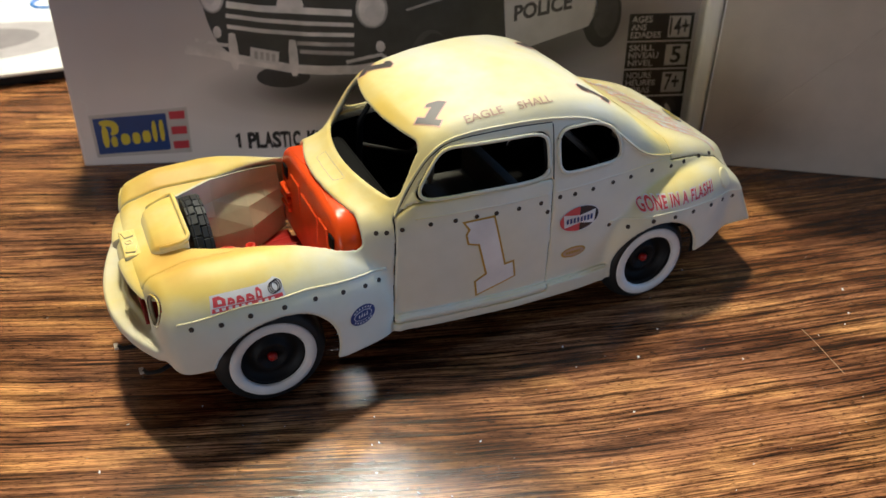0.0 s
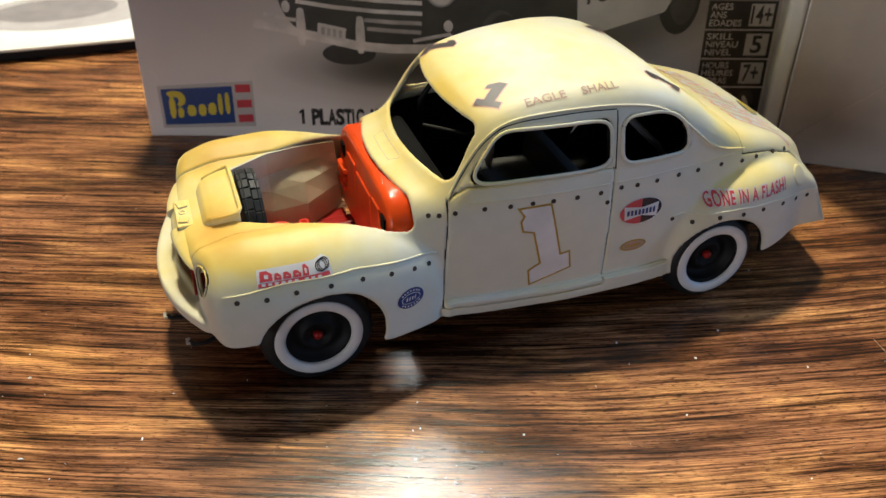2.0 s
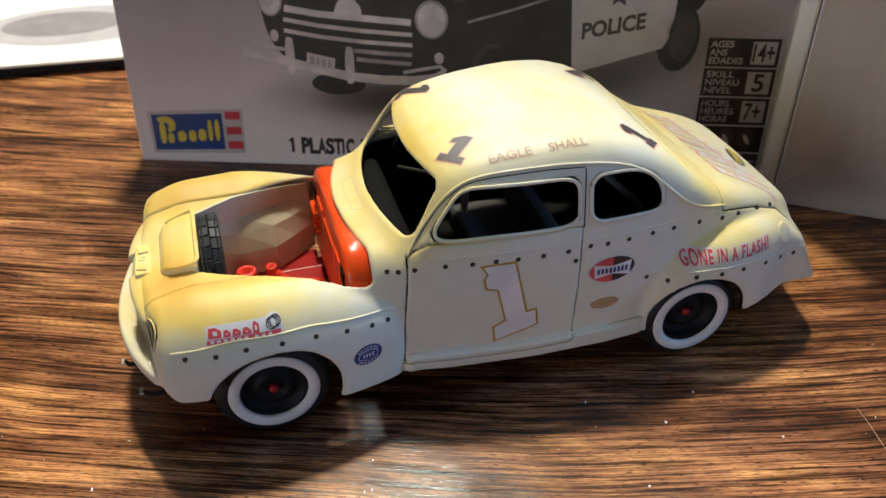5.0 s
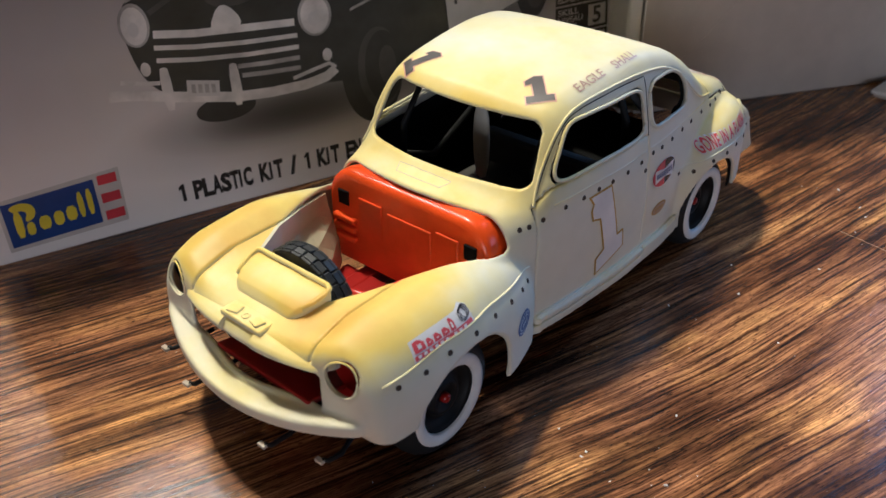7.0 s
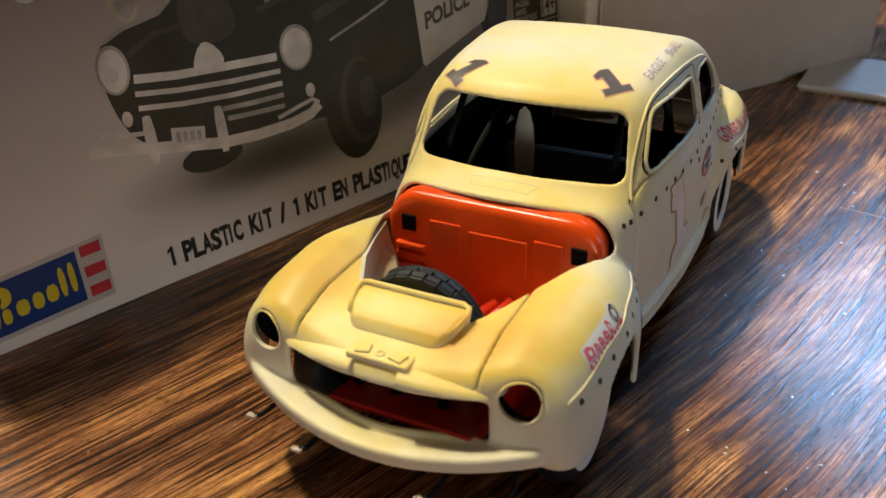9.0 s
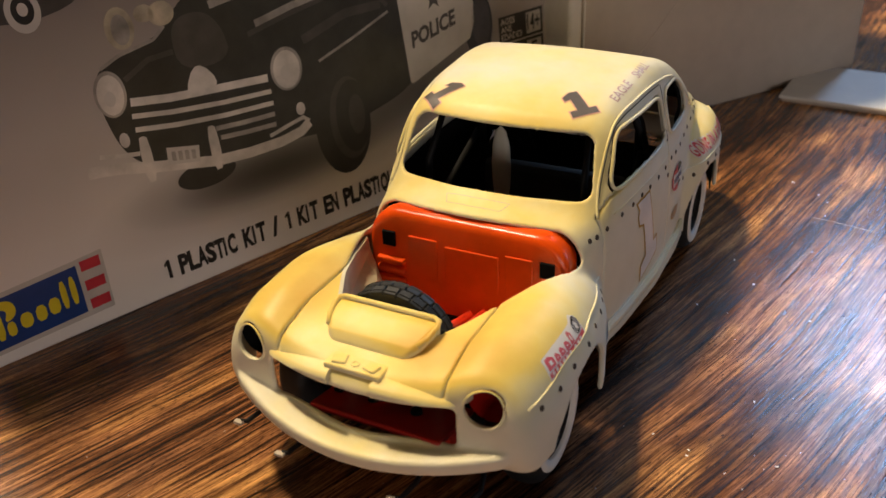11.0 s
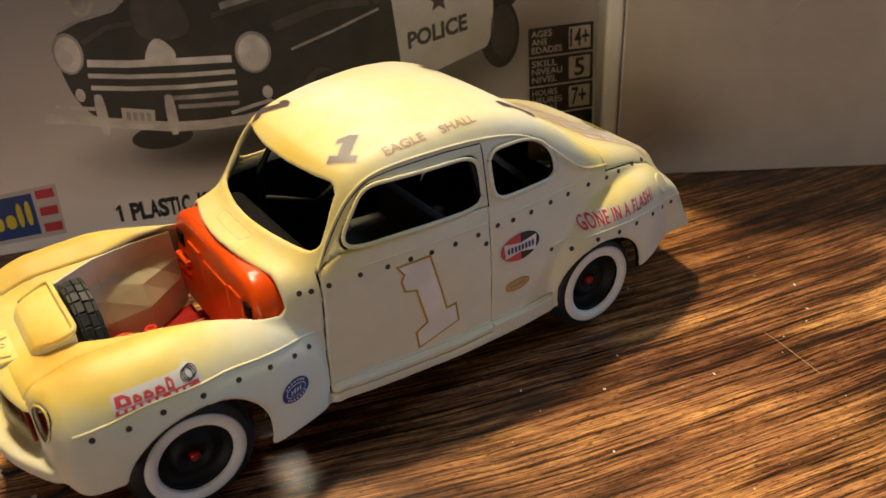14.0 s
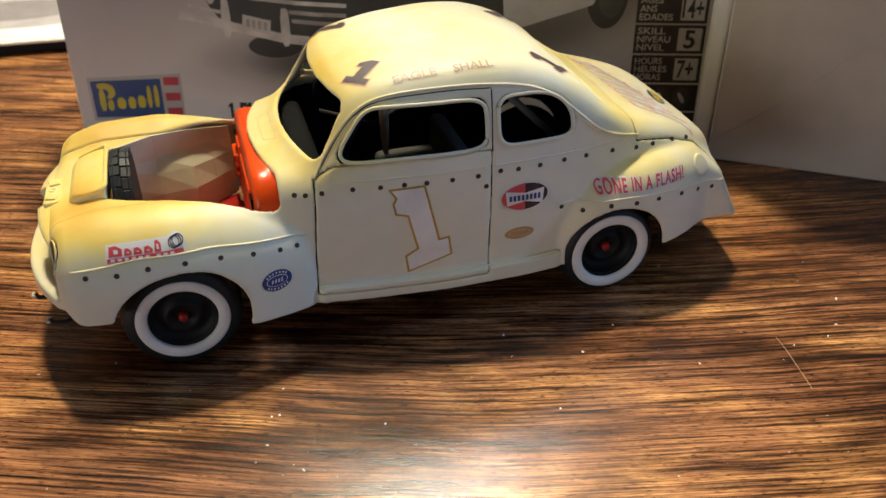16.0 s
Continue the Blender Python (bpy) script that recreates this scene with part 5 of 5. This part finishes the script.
    stripe("printed_bumper", ((45.0, 45.4), (50, 44.8), (56, 43.6), (64, 41.4), (74, 39.2), (84, 37.0), (96, 36.0), (108, 36.0), (116, 37.2), (119.5, 39.4)), 3.4, INK_CHROME, 7, car_print)
    stripe("printed_bumper_rail", ((49.4, 49.0), (56, 47.4), (61, 46.6)), 1.3, INK_CHROME, 7, car_print)
    stripe("printed_bumper_rail", ((104, 39), (112, 40.6), (117.4, 41.6), (119.6, 39.8)), 1.3, INK_CHROME, 7, car_print)
    for u, v0, v1 in ((62.6, 37.2, 51.4), (84.3, 34.2, 48.4)):
        printed("printed_guard", soft([(u - 1.7, v0), (u + 1.9, v0), (u + 1.7, v1 - 1), (u + 0.4, v1), (u - 1.4, v1 - 0.6)], 1), INK_CHROME, 8, parent=car_print)
    printed("printed_plate", [(68.4, 40.6), (78.6, 38.6), (79.3, 43.6), (69.0, 45.8)], INK_PALE, 8, parent=car_print)
    for k in range(4):
        printed("plate_bar", [(70 + 2.1 * k, 41.4 - 0.42 * k), (71.3 + 2.1 * k, 41.1 - 0.42 * k), (71.5 + 2.1 * k, 44 - 0.42 * k), (70.2 + 2.1 * k, 44.3 - 0.42 * k)], INK_MID, 9, parent=car_print)
    # wheels
    for cu, cv, ru, rv, mat, lv in ((133, 35.2, 11.6, 18.2, INK_BLACK, 6), (136, 36, 8.4, 14.6, INK_GREY, 7), (137.4, 36.4, 7.2, 12.8, INK_BLACK, 8), (139, 36.6, 3.4, 7, INK_GREY, 9), (80, 34, 10, 4.2, INK_BLACK, 5),
                                   (200.6, 54.5, 7.4, 12.4, INK_BLACK, 7), (202, 55.2, 4.8, 9.4, INK_GREY, 8), (202.6, 55.4, 3.4, 7.4, INK_DARK, 9)):
        printed("printed_wheel", oval(cu, cv, ru, rv, 32), mat, lv, parent=car_print)
    # white door
    printed("printed_door", [(162.4, 92), (162.6, 70), (164.6, 41.4), (166, 40.6), (195.6, 50.4), (198.4, 56), (199, 92)], INK_PALE, 8, parent=car_print)
    star = [(179 + (4.2 if k % 2 == 0 else 1.8) * math.sin(k * math.pi / 5), 68.4 + (4.2 if k % 2 == 0 else 1.8) * math.cos(k * math.pi / 5)) for k in range(10)]
    printed("printed_star", star, INK_DARK, 9, parent=car_print)
    printed_text("printed_word", "POLICE", 167.4, 53.2, 21.2, 5.4, INK_DARK, 9, 0.20, 0.3)
    # siren and far cars above
    for cu, cv, ru, rv, mat, lv in ((64.2, 82, 4.2, 5.8, INK_SIREN, 6), (64.4, 81.6, 2.6, 4.2, INK_MID, 7), (72, 84.6, 3, 2.4, INK_SIREN, 5), (77, 83.6, 4, 3.4, INK_SIREN, 5)):
        printed("printed_siren", oval(cu, cv, ru, rv, 24), mat, lv)
    printed("printed_small_car", soft([(4, 99), (6, 92.6), (24, 91), (40, 88), (56, 91), (60, 99), (40, 104), (16, 104)], 2), INK_DARK, 3)
    for cu, cv, r0, mat, lv in ((40.8, 91.4, 5.6, INK_PALE, 5), (40.8, 91.6, 3.6, INK_BLACK, 6), (40.8, 91.8, 1.7, INK_CHROME, 7), (8.6, 95, 3.4, INK_PALE, 5), (8.6, 95.2, 2, INK_BLACK, 6)):
        printed("printed_small_wheel", oval(cu, cv, r0 * 0.8, r0, 24), mat, lv)
    # maker's mark as plain shapes
    printed("logo_ground", [(5.6, 3.6), (41.9, 4.6), (42.4, 23.2), (34.6, 22.6), (5.4, 20.8)], INK_PALE, 1)
    logo = printed("logo_field", [(6.7, 4.9), (34.0, 6.0), (34.2, 21.0), (6.6, 19.5)], INK_BLUE, 3, "blue maker's mark with yellow shapes")
    for u, w, v0, v1 in ((9.0, 2.4, 7.6, 16.6), (12.0, 2.4, 7.8, 12.2), (15.8, 3.4, 8.6, 13.2), (20.2, 3.0, 8.8, 13.6), (24.0, 3.2, 9.2, 14.2), (28.0, 1.8, 9.4, 18.0), (30.8, 1.8, 9.6, 18.4)):
        printed("logo_bar", soft([(u, v0), (u + w, v0 + 0.1), (u + w + 0.1, v1), (u + 0.2, v1 - 0.1)], 1), INK_YELLOW, 4, parent=logo)
    printed("logo_bar", soft([(9.6, 16.2), (8.2, 18.2), (12, 19.2), (15.6, 17.8), (15.8, 14), (13, 12.2), (12.2, 13.2), (13.4, 15.2), (12.2, 16.6)], 2), INK_YELLOW, 4, parent=logo)
    for v in (6.2, 12.2, 18.4):
        printed("logo_stripe", [(35.4, v), (41.2, v + 0.2), (41.3, v + 3.4), (35.4, v + 3.2)], INK_RED, 4, parent=logo)
    at = 59.3
    for word, w in (("1", 2.4), ("PLASTIC", 20.4), ("KIT", 8.6), ("/", 2.6), ("1", 2.4), ("KIT", 8.6), ("EN", 6.0), ("PLASTIQUE", 26.4)):
        spot = at
        for letter, wide in zip(word, letter_widths(word, w)):
            if letter == "1":
                printed("printed_letter", [(spot + a * 1.9, 5.6 + b * 6.2) for a, b in ((0.42, 0), (1, 0), (1, 1), (0.62, 1), (0, 0.84), (0, 0.66), (0.42, 0.76))], INK_BLACK, 2)
                continue
            printed_text("printed_letter", letter, spot, 5.6, wide * {"I": 0.34, "1": 0.62, "/": 0.75}.get(letter, 0.86), 6.2, INK_BLACK, 2, 0.0, 0.2 if letter == "I" else 0.42)
            spot += wide
        at += w + 2.6
    # age and skill panels
    rows = ((44.2, 54.6), (33.2, 43.6), (22.2, 32.6), (11.4, 21.6), (1.2, 10.8))
    words = (("AGES", "ANS", "EDADES"), ("SKILL", "NIVEAU", "NIVEL"), ("HOURS", "HEURES", "HORAS"))
    for k, (v0, v1) in enumerate(rows):
        printed("info_panel", [(211.4, v0), (236.6, v0), (236.6, v1), (211.4, v1)], INK_BLACK if k < 4 else INK_DARK, 2, "black information panel" if k == 0 else "")
        if k < 3:
            printed("info_square", [(227.0, v0 + 1.1), (235.4, v0 + 1.1), (235.4, v1 - 1.1), (227.0, v1 - 1.1)], INK_PALE, 3)
            for j, word in enumerate(words[k]):
                printed_text("info_word", word, 212.6, v1 - 3.3 - 3.0 * j, 1.95 * len(word), 2.3, INK_PALE, 3, 0, 0.05)
    for text, u, w, v in (("14+", 227.6, 7.2, 46.4), ("5", 229.4, 3.6, 35.4), ("7+", 228.2, 5.6, 24.4)):
        printed_text("info_number", text, u, v, w, 6.4, INK_BLACK, 4, 0, 0.2)
    for k in range(3):
        printed("info_icon", oval(215.6 + 7.6 * k, 16.4, 3.3, 4.2, 24), INK_GREY, 3)
        printed("info_icon_mark", soft([(214 + 7.6 * k, 17.6), (215 + 7.6 * k, 19), (217.4 + 7.6 * k, 15.2), (216.4 + 7.6 * k, 14)], 1), INK_CHROME, 4)
    for j in range(3):
        printed("info_bar", [(213, 7.8 - 2.6 * j), (222.5, 7.8 - 2.6 * j), (222.5, 9.2 - 2.6 * j), (213, 9.2 - 2.6 * j)], INK_MID, 3)
    printed_text("info_number", "1:25", 225.6, 3.2, 9.6, 4.8, INK_CHROME, 4, 0, 0.16)
    # curled scuff beside the mark
    for pts in (((2.6, 11.4), (1.2, 13.4), (1.4, 15.6), (2.6, 17.0)), ((4.4, 21.6), (6.0, 23.4), (5.4, 26), (3.6, 26.8)), ((1.8, 12.0), (4.0, 11.2), (5.6, 11.6))):
        stripe("scuff", pts, 0.35, CARD_WHITE, 5)


def build_plain_box():
    box = empty("plain_box")
    box.matrix_world = Matrix.Translation((0.1275, 0.0641, 0)) @ pose(0, 0, 0, 0, 0, -33.7)
    tagged(box, "plain brown grey cardboard box standing on the table", "box")
    part("carton", mm_box(1.2, 0, 0, 166, 150, 165, 0.9, 3), CARD_TAN, box)
    part("rolled_edge", mm_box(-5.2, 0.6, 0.4, 1.0, 60, 165, 1.6, 4), CARD_WHITE, box, "pale folded cardboard edge")
    part("fold_line", mm_box(1.1, -0.25, 1, 1.6, 0.3, 164, 0.1), CARD_WHITE, box)
    crease = [(3, -0.02, 7.7), (28, -0.02, 29.5), (58, -0.02, 61), (90, -0.02, 95)]
    part("crease", scaled(tube(crease, 0.2, 6)), plain("worn_card", (0.53, 0.465, 0.40), 0.5), box, "pale diagonal crease")


def build_loose_things():
    sheet = empty("instruction_booklet")
    tagged(sheet, "white instruction booklet with pictures over a black shade layer", "booklet")
    sheet.matrix_world = pose(-0.0700, 0.2440, 0, 0, 0, -4)
    # a black slab draws the shadow line below the page's edge
    part("tray", mm_box(-420, 2, 0.3, 40, 240, 5, 0.4), BLACK, sheet, "black layer standing in for shade under the page")
    top = part("page", mm_box(-420, 0, 5, 40, 240, 6.4, 0.4), PAPER, sheet, "white printed page")
    for cx, cy, rx, ry, mat, z in ((-58, 46, 46, 26, INK_PALE, 6.5), (-64, 48, 30, 16, INK_SHADE2, 6.6), (-240, 60, 50, 26, INK_PALE, 6.5)):
        bm = bmesh.new()
        bm.faces.new([bm.verts.new((u * MM, v * MM, z * MM)) for u, v in oval(cx, cy, rx, ry, 36)])
        part("page_picture", bm, mat, top)
    part("page_picture", scaled(tube([(-30 + 9 * math.cos(t), 98 + 9 * math.sin(t), 6.5) for t in [2 * math.pi * k / 20 for k in range(21)]], 1.0, 6)), plain("sky_blue_print", (0.05, 0.25, 0.75), 0.4), top, "blue printed ring")
    card = empty("white_carton")
    tagged(card, "flat white cardboard carton lying on the table", "carton")
    card.matrix_world = pose(0.2062, -0.0030, 0, 0, 0, -4)
    part("base", mm_box(1, -150, 0.1, 50, -1, 1.5, 0.3), CARD_TAN, card)
    part("lid", mm_box(0, -151, 1.6, 51, 0, 3.2, 0.5, 3), CARD_WHITE, card)


def build_crumbs():
    """White specks of dust and plastic swarf lying on the table."""
    rng = random.Random(7)
    spots = [(-40, -25), (-42, -34), (-28, -48), (28, -42), (-38, -25), (-36, -16), (75, 8), (120, -23), (-35, -44)]
    spots += [(rng.uniform(-150, 150), rng.uniform(-80, 70)) for _ in range(45)]
    bm = bmesh.new()
    for x, y in spots:
        r = rng.uniform(0.12, 0.42)
        grain = bmesh.new()
        bmesh.ops.create_icosphere(grain, subdivisions=1, radius=r)
        for v in grain.verts:
            v.co *= rng.uniform(0.6, 1.3)
        stretch = Matrix.Translation((x, y, 0.5 * r)) @ Matrix.Rotation(rng.uniform(0, 3.1), 4, "Z") @ Matrix.Diagonal((rng.uniform(0.8, 2.2), 0.8, 0.6, 1))
        bmesh.ops.transform(grain, verts=grain.verts[:], matrix=stretch)
        join_bm(bm, grain)
    tagged(mesh_object("crumbs", scaled(bm), PAPER), "tiny white specks scattered on the wooden table", "crumbs", kind="stuff")


def build_scratch():
    line = [(94, -33, 0.02), (93.4, -39, 0.02), (92.2, -46, 0.02), (91, -53, 0.02)]
    part("scratch", scaled(tube(line, 0.09, 6)), plain("pale_scratch", (0.42, 0.27, 0.15), 0.5), table, "fine pale scratch")


build_crumbs()
build_scratch()
build_box_art()
build_plain_box()
build_loose_things()
